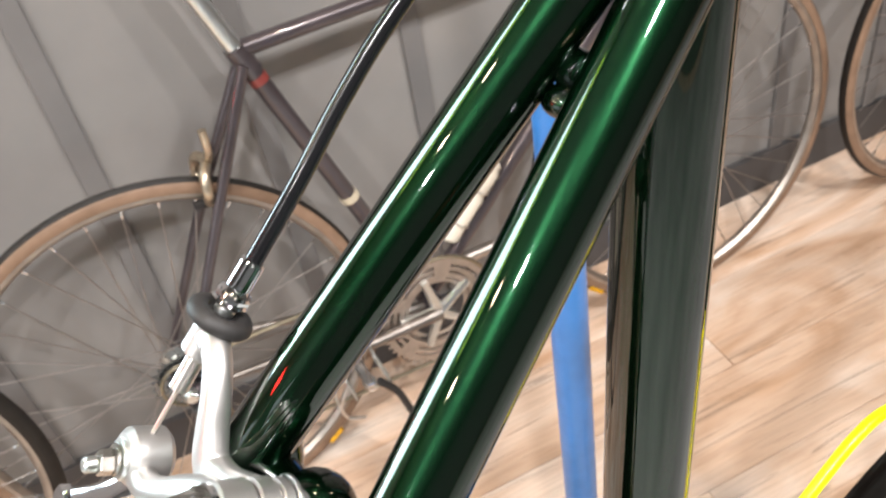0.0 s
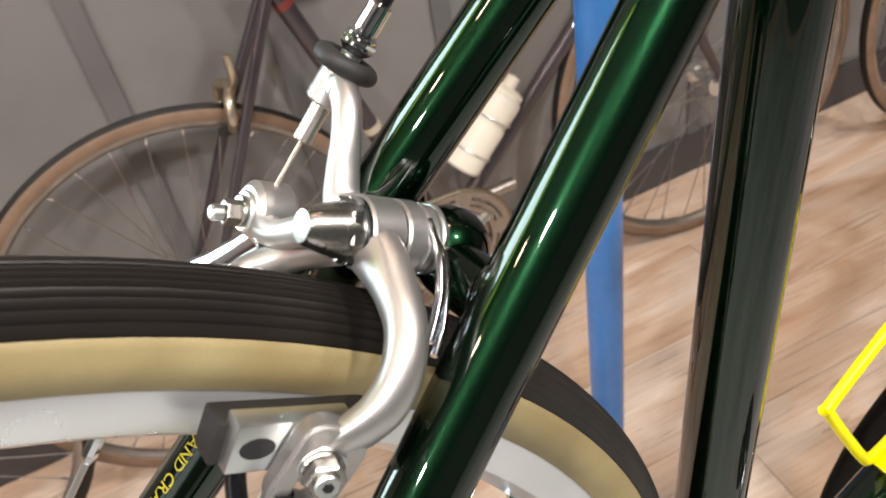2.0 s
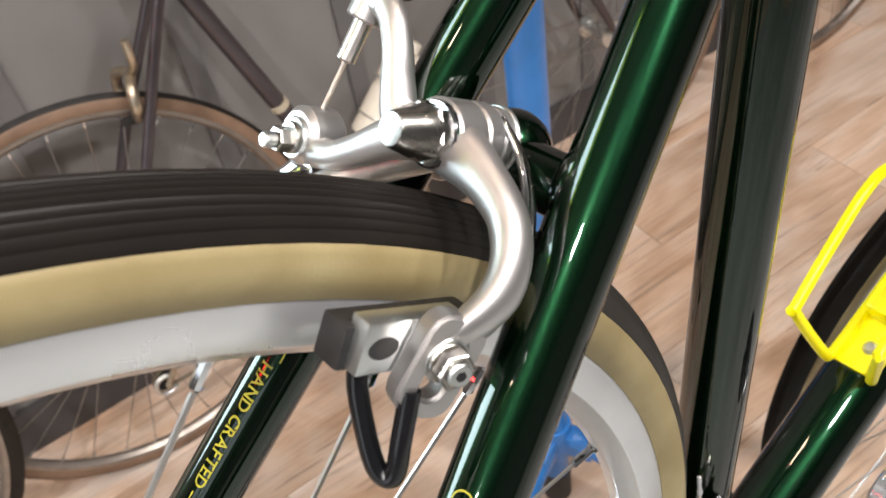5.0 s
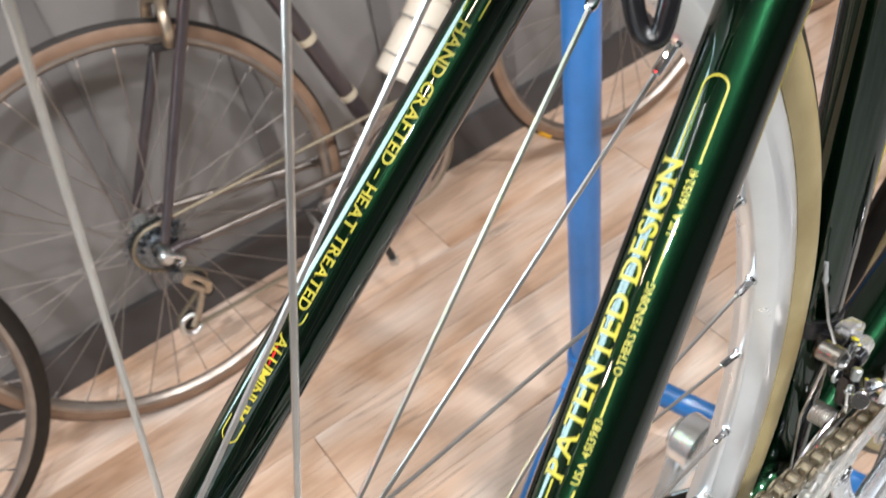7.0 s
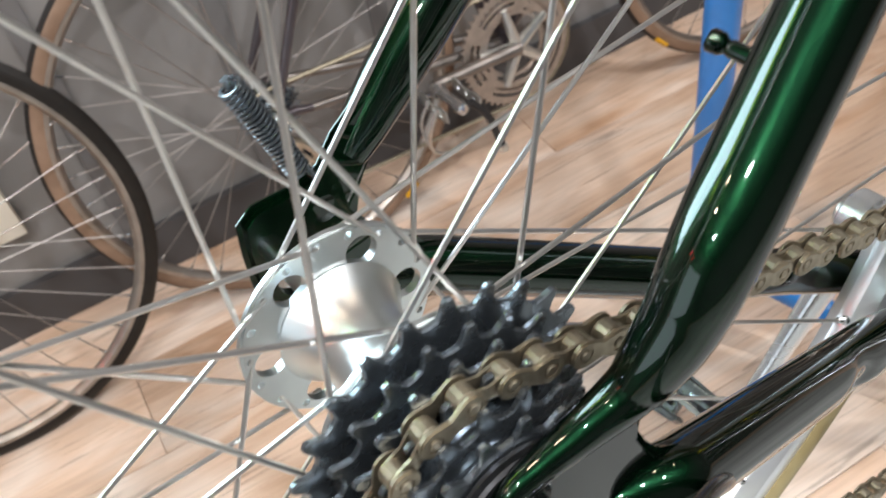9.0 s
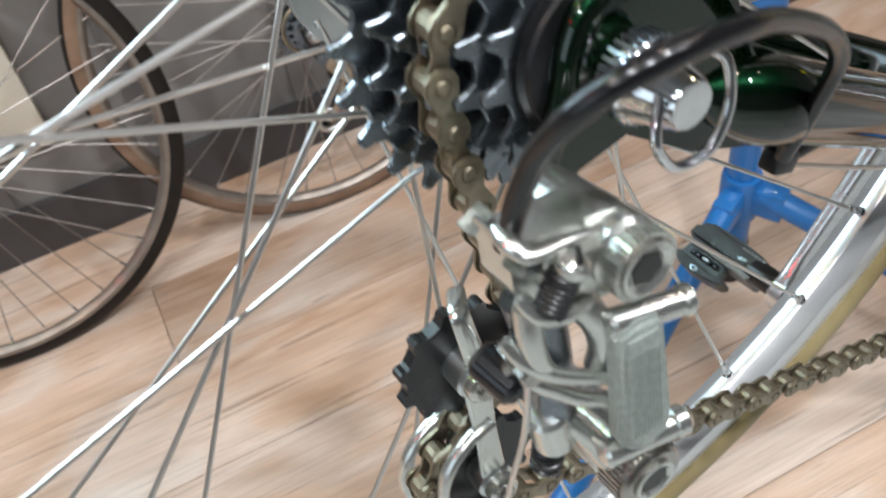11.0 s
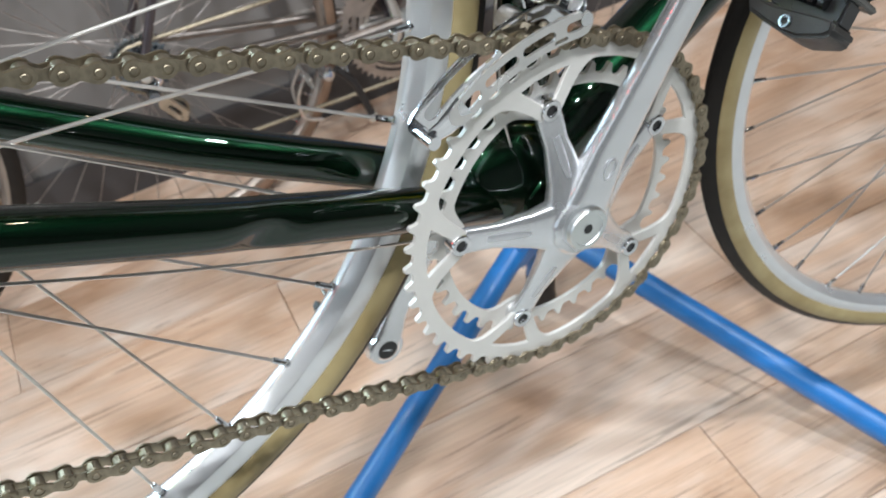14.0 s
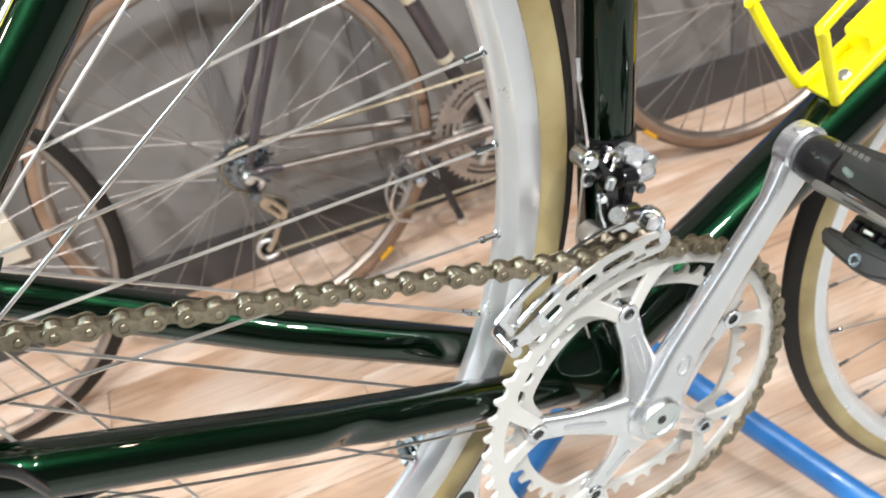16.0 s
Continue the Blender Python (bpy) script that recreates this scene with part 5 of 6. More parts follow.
cal_rod("anchor_washer", (0.050, -0.0200, 0.0070), (0.050, -0.0200, 0.0086), 0.0062, POLISHED, 0.0005, 32)
cal_rod("anchor_washer", (0.050, -0.0200, 0.0086), (0.050, -0.0200, 0.0100), 0.0048, NUTSTEEL, 0.0004, 28)
cal_rod("anchor_nut", (0.050, -0.0208, 0.0098), (0.050, -0.0208, 0.0142), 0.0039, NUTSTEEL, 0.0004, 6)
cal_rod("anchor_stud", (0.050, -0.0212, 0.0140), (0.050, -0.0214, 0.0182), 0.0024, POLISHED, 0.0006)
lever = arm_part("release_lever", [(0.0485, -0.0265, 0.001), (0.0545, -0.0345, 0.0035), (0.0650, -0.0465, 0.006), (0.0760, -0.0585, 0.0085)], [0.0016, 0.0016, 0.0015, 0.0015], [0.0046, 0.0040, 0.0042, 0.0058], "flat polished release lever", CHROME, 0.8)
cal_rod("lever_disc", (0.0775, -0.0600, 0.0070), (0.0775, -0.0600, 0.0105), 0.0074, CHROME, 0.0007, 32, parent=lever)
cal_rod("pinch_tab", (0.0430, -0.0262, 0.0020), (0.0545, -0.0270, 0.0020), 0.0028, CHROME, 0.0006, 16)
top = (0.0500, 0.0205, -0.0067)
cd = Vector((0.45, -0.06, 0.89)).normalized()
ct = cal(*top)
def along(s0, s1, r, mat_, nm, seg=24, label="", r2=None):
    bm = bmesh.new()
    cylinder(bm, ct + cd * s0, ct + cd * s1, r, r2, seg, 0.0007)
    return part(nm, bm, mat_, brake, label)
along(-0.0045, 0.0062, 0.0056, SATIN, "adjuster_boss", 28)
cal_rod("boss_web", (0.0420, 0.0225, -0.0067), (0.0500, 0.0235, -0.0067), 0.0046, SATIN, 0.0012, 20)
bm = bmesh.new()
ring = [(0.0070 + 0.0031 * math.cos(a), 0.0029 * math.sin(a)) for a in (2 * math.pi * k / 14 for k in range(14))]
lathe(bm, ring, ct + cd * 0.0088, tuple(cd), 40, closed=True)
cylinder(bm, ct + cd * 0.0070, ct + cd * 0.0104, 0.0068, seg=28)
part("adjuster_ring", bm, DARKRUBBER, brake, "black rubber adjuster ring")
along(0.0100, 0.0125, 0.0032, POLISHED, "barrel_thread", 20)
along(0.0125, 0.0152, 0.0040, CHROME, "barrel_nut", 24, "", 0.0055)
along(0.0152, 0.0176, 0.0055, CHROME, "barrel_nut", 8)
along(0.0176, 0.0192, 0.0050, CHROME, "barrel", 20, "", 0.0040)
along(0.0190, 0.0285, 0.0038, CHROME, "ferrule", 24)
bm = bmesh.new()
hs = ct + cd * 0.0275
sweep(bm, smooth_path([hs, (0.1752, 0.046, 0.4022), (0.1860, 0.046, 0.4252), (0.199, 0.045, 0.4495), (0.222, 0.040, 0.487), (0.27, 0.025, 0.55)], 8), 0.0027, 18)
part("brake_housing", bm, BLACKGLOSS, brake, "black brake cable housing")
bm = bmesh.new()
pinch = cal(0.0495, -0.0145, 0.0015)
sweep(bm, [ct - cd * 0.004, pinch], 0.0008, 8)
inner = part("brake_cable", bm, STEEL, brake)
bm = bmesh.new()
q0, q1 = ct - cd * 0.003, ct - cd * 0.003 + (pinch - ct) * 0.32
lathe(bm, [(0, 0)] + [(0.0028 if k % 2 else 0.0030, 0.0008 * k) for k in range(18)] + [(0, 0.0144)], q0, tuple(q1 - q0), 20)
part("cable_guide", bm, STEEL, inner, "ribbed cable guide")
for pts in ([(-0.004, 0.007, -0.0130), (-0.0120, 0.002, -0.0130), (-0.0200, -0.006, -0.0115), (-0.0275, -0.0145, -0.0070)], [(-0.003, 0.0045, -0.0160), (-0.0130, -0.001, -0.0160), (-0.0225, -0.010, -0.0130), (-0.0290, -0.0175, -0.0090)],
            [(0.004, 0.007, -0.0145), (0.020, 0.000, -0.0150), (0.0320, -0.013, -0.0110), (0.0355, -0.026, -0.0040)]):
    bm = bmesh.new()
    sweep(bm, smooth_path([cal(*p) for p in pts], 6), 0.00125, 10)
    part("return_spring", bm, CHROME, brake, "sprung steel wire")
for s in (-1, 1):
    n = (s * 0.965, 0.02, 0.26)
    pm = cal_axes((s * 0.0345, -0.0440, 0.0178), n, (0, 1, -0.24))
    bm = bmesh.new()
    outline = [(0.0084 * math.copysign(abs(math.cos(a)) ** 0.7, math.cos(a)), (-0.0060 if 8 <= k < 16 else 0.0062) + 0.0072 * math.copysign(abs(math.sin(a)) ** 0.8, math.sin(a))) for k, a in ((k, 2 * math.pi * (k + 0.5) / 16) for k in range(16))]
    slot = [(0.0031 * math.cos(a), (-0.0052 if k > 8 else 0.0052) + 0.0031 * math.sin(a)) for k, a in ((k, math.pi * k / 8 if k <= 8 else math.pi * (k - 1) / 8) for k in range(18))]
    plate(bm, outline, [slot], 0.0066, pm)
    bmesh.ops.bevel(bm, geom=[e for e in bm.edges if e.calc_face_angle(0) > 1.2], offset=0.0009, segments=2, affect="EDGES")
    part("pad_arm_end", bm, SATIN, brake, "slotted end of the brake arm")
    for nm, r, z0, z1, seg, mat_ in (("pad_washer", 0.0058, 0.0024, 0.0034, 28, POLISHED), ("pad_flange", 0.0052, 0.0034, 0.0046, 28, NUTSTEEL), ("pad_nut", 0.0049, 0.0046, 0.0086, 6, NUTSTEEL), ("pad_bolt", 0.0031, 0.0084, 0.0100, 24, POLISHED)):
        bm = bmesh.new()
        cylinder(bm, pm @ Vector((0, 0.0022, z0)), pm @ Vector((0, 0.0022, z1)), r, seg=seg, chamfer=0.0005)
        bolt = part(nm, bm, mat_, brake)
    bm = bmesh.new()
    cylinder(bm, pm @ Vector((0, 0.0022, 0.0096)), pm @ Vector((0, 0.0022, 0.0101)), 0.0014, seg=6)
    part("hex_socket", bm, BLACK, bolt)
    square = cal_axes((s * 0.0208, -0.0432, 0.0182), (s, 0, 0), (0, 1, 0.02))
    bm = bmesh.new()
    block(bm, square, 0.0420, 0.0114, 0.0090, 0.0010)
    part("brake_pad", bm, PADRUBBER, brake, "grey-black rubber brake block")
    square = cal_axes((s * 0.0262, -0.0416, 0.0218), (s, 0, 0), (0, 1, 0.02))
    bm = bmesh.new()
    block(bm, square, 0.0300, 0.0134, 0.0062, 0.0006)
    holder = part("pad_holder", bm, POLISHED, brake, "folded chrome pad holder")
    # black oval on the solid holder paints the shade inside its slot
    bm = bmesh.new()
    plate(bm, [(0.0044 * math.cos(a), 0.0029 * math.sin(a)) for a in (2 * math.pi * k / 20 for k in range(20))], [], 0.0008, square @ pose(s * 0.0088, 0, 0.0029))
    part("slot", bm, BLACK, holder, smooth=False)
    bm = bmesh.new()
    sweep(bm, smooth_path([cal(s * a, u, b) for a, u, b in ((0.0240, -0.0480, 0.0315), (0.0250, -0.0545, 0.0303), (0.0290, -0.0650, 0.0272), (0.0328, -0.0722, 0.0246), (0.0358, -0.0738, 0.0228), (0.0372, -0.0712, 0.0222), (0.0368, -0.0620, 0.0236), (0.0350, -0.0500, 0.0240))], 6), 0.0026, 14)
    part("wheel_guide", bm, BLACKGLOSS, brake, "black coated wire wheel guide")

# ---- lettering on the seat stays ----
def stay_axis(s):
    top, low = STAY[s][:2]
    return low, (top - low).normalized()

def wrap(verts2d, s, start, turn, way=1):
    """Lay flat points (along, across) on the stay's round surface; turn: the angle of the middle line."""
    low, d = stay_axis(s)
    out = (Vector((-1, -0.25, 0)) - d * Vector((-1, -0.25, 0)).dot(d)).normalized()
    side = d.cross(out)
    pts = []
    for x, y in verts2d:
        q = start + way * x
        r = STAY[s][3] + (STAY[s][2] - STAY[s][3]) * q / (STAY[s][0] - low).length
        a = turn - way * y / r
        pts.append(low + d * q + (r + 0.00018) * (out * math.cos(a) + side * math.sin(a)))
    return pts

# where the stems of a capital end in serifs: (along the foot, along the top), as parts of its width
SERIFS = {"P": ((.1,), (.1,)), "A": ((.05, .95), ()), "T": ((.5,), ()), "E": ((.1,), (.1,)), "N": ((.09,), (.09, .91)), "D": ((.1,), (.1,)),
          "I": ((.5,), (.5,)), "H": ((.09, .91), (.09, .91)), "R": ((.1, .95), (.1,)), "F": ((.1,), (.1,)), "C": ((), (.88,)), "G": ((), (.9,)),
          "L": ((.1,), (.1,)), "U": ((), (.1, .9)), "M": ((.07, .93), (.07, .93))}

def glyphs(bm, body, size):
    """Capitals with serifs, set side by side in a flat mesh."""
    cursor = 0.0
    for ch in body:
        if ch == " ":
            cursor += size * 0.26
            continue
        cu = bpy.data.curves.new("letter", "FONT")
        cu.body, cu.size, cu.resolution_u, cu.offset = ch, size, 3, size * 0.014
        tmp = new("tmp", cu)
        bpy.context.view_layer.update()
        me = bpy.data.meshes.new_from_object(tmp.evaluated_get(bpy.context.evaluated_depsgraph_get()))
        bpy.data.objects.remove(tmp)
        xs, ys = [v.co.x for v in me.vertices], [v.co.y for v in me.vertices]
        x0, w, y0, y1 = min(xs), max(xs) - min(xs), min(ys), max(ys)
        first = len(bm.verts)
        bm.from_mesh(me)
        bpy.data.meshes.remove(me)
        bm.verts.ensure_lookup_table()
        for v in bm.verts[first:]:
            v.co.x += cursor - x0
        feet, tops = SERIFS.get(ch, ((), ()))
        h, half = size * 0.042, size * 0.115
        for y, stems in ((y0, feet), (y1 - h, tops)):
            for f in stems:
                c = cursor + f * w
                bm.faces.new([bm.verts.new((c + dx, y + dy, 0.00002)) for dx, dy in ((-half, 0), (half, 0), (half, h), (-half, h))])
        cursor += w + size * 0.10

def stay_text(body, s, start, turn, size, label, width=None, offset=0.0):
    bm = bmesh.new()
    glyphs(bm, body, size)
    bmesh.ops.triangulate(bm, faces=bm.faces)
    for _ in range(2):
        bmesh.ops.subdivide_edges(bm, edges=[e for e in bm.edges if e.calc_length() > 0.0016], cuts=1)
        bmesh.ops.triangulate(bm, faces=bm.faces)
    xs = [v.co.x for v in bm.verts]
    k = width / (max(xs) - min(xs)) if width else 1.0
    raised = [v.co.z for v in bm.verts]
    pts = wrap([((v.co.x - min(xs)) * k, v.co.y + offset) for v in bm.verts], s, start, turn, -s)
    low, d = stay_axis(s)
    for v, p, z in zip(bm.verts, pts, raised):
        out = (p - low) - d * (p - low).dot(d)
        v.co = p + out.normalized() * z
    return part("lettering", bm, DECAL, frame_set, label)

def stay_line(points, s, start, turn, half=0.00026):
    """A thin decal line through flat points."""
    bm = bmesh.new()
    P = [Vector(p) for p in points]
    rows = []
    for i, p in enumerate(P):
        d = (P[min(i + 1, len(P) - 1)] - P[max(i - 1, 0)]).normalized()
        n = Vector((-d.y, d.x))
        a, b = wrap([p + n * half, p - n * half], s, start, turn)
        rows.append((bm.verts.new(a), bm.verts.new(b)))
    for (a, b), (c, d) in zip(rows, rows[1:]):
        bm.faces.new((a, b, d, c))
    return part("decal_line", bm, DECAL, frame_set)

def hoop(x, y0, y1, way, length):
    """A rounded end of the decal's frame."""
    r, c = (y1 - y0) / 2, (y0 + y1) / 2
    arc = [(x + way * r * math.cos(a), c + r * math.sin(a)) for a in (math.pi / 2 - math.pi * k / 12 for k in range(13))]
    return [(x - way * length, y1)] + arc + [(x - way * length, y0)]

RT = -0.12
stay_text("PATENTED DESIGN", -1, 0.0732, RT, 0.0080, "yellow capitals reading PATENTED DESIGN", 0.0838)
stay_text("USA 4513983", -1, 0.0742, RT, 0.0028, "small yellow patent number", 0.0172, -0.0042)
stay_text("OTHERS PENDING", -1, 0.1028, RT, 0.0028, "small yellow words OTHERS PENDING", 0.0238, -0.0042)
stay_text("USA 4605241", -1, 0.1386, RT, 0.0028, "small yellow patent number", 0.0165, -0.0042)
stay_line([(0.0918, -0.0034), (0.1024, -0.0034)], -1, 0, RT)
stay_line([(0.1270, -0.0034), (0.1382, -0.0034)], -1, 0, RT)
stay_line(hoop(0.1754, -0.0038, 0.0024, 1, 0.0185), -1, 0, RT)
stay_line(hoop(0.0546, -0.0038, 0.0024, -1, 0.0185), -1, 0, RT)
LT = -0.16
stay_text("HAND CRAFTED \u2013 HEAT TREATED", 1, 0.1670, LT, 0.0056, "yellow capitals reading HAND CRAFTED HEAT TREATED", 0.1035)
stay_text("ALUMINUM", 1, 0.0530, LT, 0.0056, "yellow capitals reading ALUMINUM", 0.0345)
stay_line(hoop(0.187, -0.0050, 0.0012, 1, 0.018), 1, 0, LT)
stay_line(hoop(0.0605, -0.0046, 0.0008, -1, 0.003), 1, 0, LT)
stay_line(hoop(0.0125, -0.0050, 0.0012, -1, 0.006), 1, 0, LT)

# ---- bottle cage ----
cage = new("bottle_cage")
cage.parent = bicycle
DT = (head_low + Vector((-0.006, 0, 0.02)) - BB - Vector((0, 0, 0.006))).normalized()
DN = Vector((-DT.z, 0, DT.x))
def tube_at(s, d, y):
    return BB + Vector((0, 0, 0.006)) + DT * s + DN * d + Vector((0, y, 0))
TUBE_AXES = Matrix((DT, Vector((0, 1, 0)), DT.cross(Vector((0, 1, 0))))).transposed().to_4x4()
bm = bmesh.new()
block(bm, Matrix.Translation(tube_at(0.280, 0.0255, 0)) @ TUBE_AXES, 0.15, 0.026, 0.005, 0.0015)
block(bm, Matrix.Translation(tube_at(0.300, 0.036, 0)) @ TUBE_AXES, 0.12, 0.020, 0.020, 0.003)
part("back_plate", bm, YELLOW, cage)
for y in (-1, 1):
    bm = bmesh.new()
    sweep(bm, smooth_path([tube_at(0.300, 0.032, y * 0.010), tube_at(0.215, 0.030, y * 0.013), tube_at(0.206, 0.031, y * 0.0145), tube_at(0.203, 0.036, y * 0.016), tube_at(0.2035, 0.092, y * 0.026), tube_at(0.208, 0.0985, y * 0.0265), tube_at(0.262, 0.1035, y * 0.029), tube_at(0.290, 0.1000, y * 0.031), tube_at(0.312, 0.086, y * 0.033), tube_at(0.335, 0.060, y * 0.030), tube_at(0.345, 0.034, y * 0.014)], 6), 0.0036, 14)
    part("side_loop", bm, YELLOW, cage, "yellow plastic side loop")
bm = bmesh.new()
lathe(bm, [(0, 0), (0.0048, 0), (0.0048, 0.0015), (0.003, 0.0032), (0, 0.0034)], tube_at(0.222, 0.0275, -0.003), tuple(DN), 18)
part("cage_bolt", bm, POLISHED, cage)

# ---- blue stand ----
stand = thing("repair_stand", pose(0.585, 0.471, 0), "blue enamelled tubular repair stand with sloping legs", "repair stand")
bm = bmesh.new()
sweep(bm, [(0, 0, 0.06), (0, 0, 1.04)], 0.0205, 32)
part("post", bm, BLUE, stand)
bm = bmesh.new()
cylinder(bm, (0, 0, 0.0), (0, 0, 0.075), 0.022, seg=28, chamfer=0.003)
part("foot", bm, DARKRUBBER, stand, "black rubber post foot")
bm = bmesh.new()
sweep(bm, [(0, 0, 1.04), (0, 0, 1.42)], 0.0222, 32)
part("sleeve", bm, BLACK, stand, "black sleeve at the top of the post")
bm = bmesh.new()
lathe(bm, [(0.0205, 0.130), (0.0265, 0.130), (0.0275, 0.135), (0.0275, 0.195), (0.0255, 0.202), (0.0205, 0.202)], axis="z", seg=36, closed=True)
for tip in ((0.27, -0.50), (-0.47, -0.24)):
    d = Vector((tip[0], tip[1], 0)).normalized()
    m = Matrix((d, Vector((0, 0, 1)).cross(d), Vector((0, 0, 1)))).transposed().to_4x4()
    m.translation = d * 0.036 + Vector((0, 0, 0.168))
    block(bm, m, 0.055, 0.03, 0.045, 0.006)
part("leg_bracket", bm, BLUE, stand)
for tip in ((0.285, -0.525, 0.022), (-0.49, -0.253, 0.022)):
    bm = bmesh.new()
    d = Vector((tip[0], tip[1], 0)).normalized() * 0.03
    sweep(bm, [d + Vector((0, 0, 0.178)), Vector(tip)], 0.0175, 28)
    leg = part("leg", bm, BLUE, stand)
    bm = bmesh.new()
    bmesh.ops.create_uvsphere(bm, u_segments=20, v_segments=12, radius=0.0215, matrix=pose(tip[0], tip[1], 0.0215))
    part("end_cap", bm, DARKRUBBER, leg, "black rubber end cap")

# ---- bicycle along the wall ----
def far_wheel(parent, m, spin, wall, right_y=-0.025, left_y=0.03):
    w = new("wheel")
    w.parent = parent
    w.matrix_local = m
    wheel_tyre(w, RUBBER, wall)
    wheel_rim(w, DULLRIM)
    spokes(w, DULLSPOKE, 36, spin, 0.024, right_y, left_y)
    bm = bmesh.new()
    lathe(bm, [(0.0, -0.055), (0.005, -0.055), (0.005, -0.036), (0.025, -0.034), (0.025, -0.032), (0.012, -0.028), (0.012, 0.028), (0.025, 0.032), (0.025, 0.034), (0.005, 0.036), (0.005, 0.055), (0, 0.055)], seg=28)
    part("hub", bm, POLISHED, w)
    return w

def leaning(x, y, yaw, lean):
    return Matrix.Translation((x, y, 0)) @ Matrix.Rotation(yaw, 4, "Z") @ Matrix.Rotation(-lean, 4, "X")

GOLDALLOY = material("tarnished_alloy", (0.62, 0.52, 0.40), 0.35, 0.9, noise_scale=60, noise_amount=0.35, rough_var=0.1)
def wall_bicycle():
    ob = thing("bicycle", leaning(0.17, 0.955, 0.0186, 0.115), "mauve grey road bicycle with gum-wall tyres leaning on the wall", "bicycle")
    far_wheel(ob, pose(0, 0, 0.3375), 0.1, GUMWALL)
    far_wheel(ob, pose(0.994, 0, 0.3375), 0.3, GUMWALL)
    f = new("frame")
    f.parent = ob
    bb, seat, hub = Vector((0.425, 0, 0.262)), Vector((0.252, 0, 0.80)), Vector((0, 0, 0.3375))
    def t(name, pts, r, mat_=MAUVE, parent=f, seg=16):
        bm = bmesh.new()
        sweep(bm, pts, r, seg)
        return part(name, bm, mat_, parent)
    t("seat_tube", [bb, seat], 0.0143)
    t("down_tube", [bb, (0.86, 0, 0.67)], 0.0143)
    t("top_tube", [seat, (0.82, 0, 0.80)], 0.0128)
    t("head_tube", [(0.868, 0, 0.65), (0.818, 0, 0.82)], 0.016)
    t("bottom_bracket", [bb - Vector((0, 0.034, 0)), bb + Vector((0, 0.034, 0))], 0.019)
    t("seat_post", [seat, seat + Vector((-0.075, 0, 0.23))], 0.0132, POLISHED)
    t("seat_lug", [seat + Vector((0.012, 0, -0.036)), seat + Vector((-0.002, 0, 0.006))], 0.0165)
    worn = material("worn_plated_steel", (0.27, 0.24, 0.22), 0.4, 0.9, noise_scale=40, noise_amount=0.3)
    red = material("red_band", (0.20, 0.035, 0.03), 0.4, noise_scale=30, noise_amount=0.2)
    brass = material("pale_band", (0.55, 0.48, 0.36), 0.35, noise_scale=30, noise_amount=0.2)
    t("band", [seat + Vector((0.014, 0, -0.043)), seat + Vector((0.018, 0, -0.055))], 0.0147, red)
    for k in (0.235, 0.46):
        p = bb.lerp(seat, k)
        d = (seat - bb).normalized()
        t("band", [p, p + d * 0.012], 0.0158, brass)
    for s in (-1, 1):
        t("seat_stay", [seat + Vector((0, s * 0.012, -0.02)), seat.lerp(hub, 0.45) + Vector((0, s * 0.045, 0)), hub + Vector((0.008, s * 0.062, 0.02))], [0.0085, 0.0082, 0.007])
        t("chain_stay", [bb + Vector((0, s * 0.02, 0)), hub + Vector((0.05, s * 0.06, -0.006))], [0.0095, 0.0062], worn)
        t("dropout", [hub + Vector((0.056, s * 0.06, -0.007)), hub + Vector((0.03, s * 0.061, 0.0)), hub + Vector((0, s * 0.061, 0.0)), hub + Vector((-0.006, s * 0.061, -0.016))], [0.0065, 0.008, 0.010, 0.006])
        t("fork_blade", [(0.872, s * 0.03, 0.64), (0.945, s * 0.045, 0.45), (0.994, s * 0.05, 0.3375)], [0.011, 0.0095, 0.006])
    # brake
    br = new("brake_caliper")
    br.parent = ob
    bx, bz = 0.160, 0.664
    for s in (-1, 1):
        t("caliper_arm", smooth_path([(bx, 0, bz), (bx - 0.012, s * 0.03, bz - 0.004), (bx - 0.018, s * 0.04, bz - 0.03), (bx - 0.02, s * 0.024, bz - 0.052)], 5), [0.008] * 16, GOLDALLOY, br, 10)
    t("cable_arm", smooth_path([(bx, -0.005, bz), (bx + 0.004, -0.03, bz + 0.025), (bx + 0.006, -0.034, bz + 0.06)], 5), [0.007] * 5 + [0.006] * 6, GOLDALLOY, br, 10)
    for s in (-1, 1):
        bm = bmesh.new()
        block(bm, pose(bx - 0.02, s * 0.018, bz - 0.056, 0, 12, 0), 0.045, 0.010, 0.011, 0.002)
        part("brake_pad", bm, DARKRUBBER, br)
    # transmission
    fw = new("freewheel")
    fw.parent = ob
    for n, y in ((24, -0.028), (19, -0.037), (14, -0.046)):
        bm = bmesh.new()
        plate(bm, toothed(n, n * 0.0127 / (2 * math.pi)), [ngon(20, 0.014)], 0.003, Matrix.Translation((0, y, 0.3375)) @ SIDE)
        part("sprocket", bm, COG, fw, smooth=False)
    ck = new("crankset")
    ck.parent = ob
    pale = material("dull_alloy", (0.55, 0.50, 0.46), 0.4, 1.0, noise_scale=60, noise_amount=0.25)
    for r, y, n in ((0.1051, -0.047, 52), (0.0849, -0.039, 42)):
        bm = bmesh.new()
        slots = [arc_plate(r * 0.70, r * 0.76, a, a + 0.9, 6) for a in (0.2, 1.456, 2.713, 3.97, 5.226)] + [arc_plate(r * 0.81, r * 0.87, a, a + 0.9, 6) for a in (0.2, 1.456, 2.713, 3.97, 5.226)]
        plate(bm, toothed(n, r), [ngon(40, r * 0.62)] + slots, 0.003, Matrix.Translation((bb.x, y, bb.z)) @ SIDE)
        part("chainring", bm, pale, ck, smooth=False)
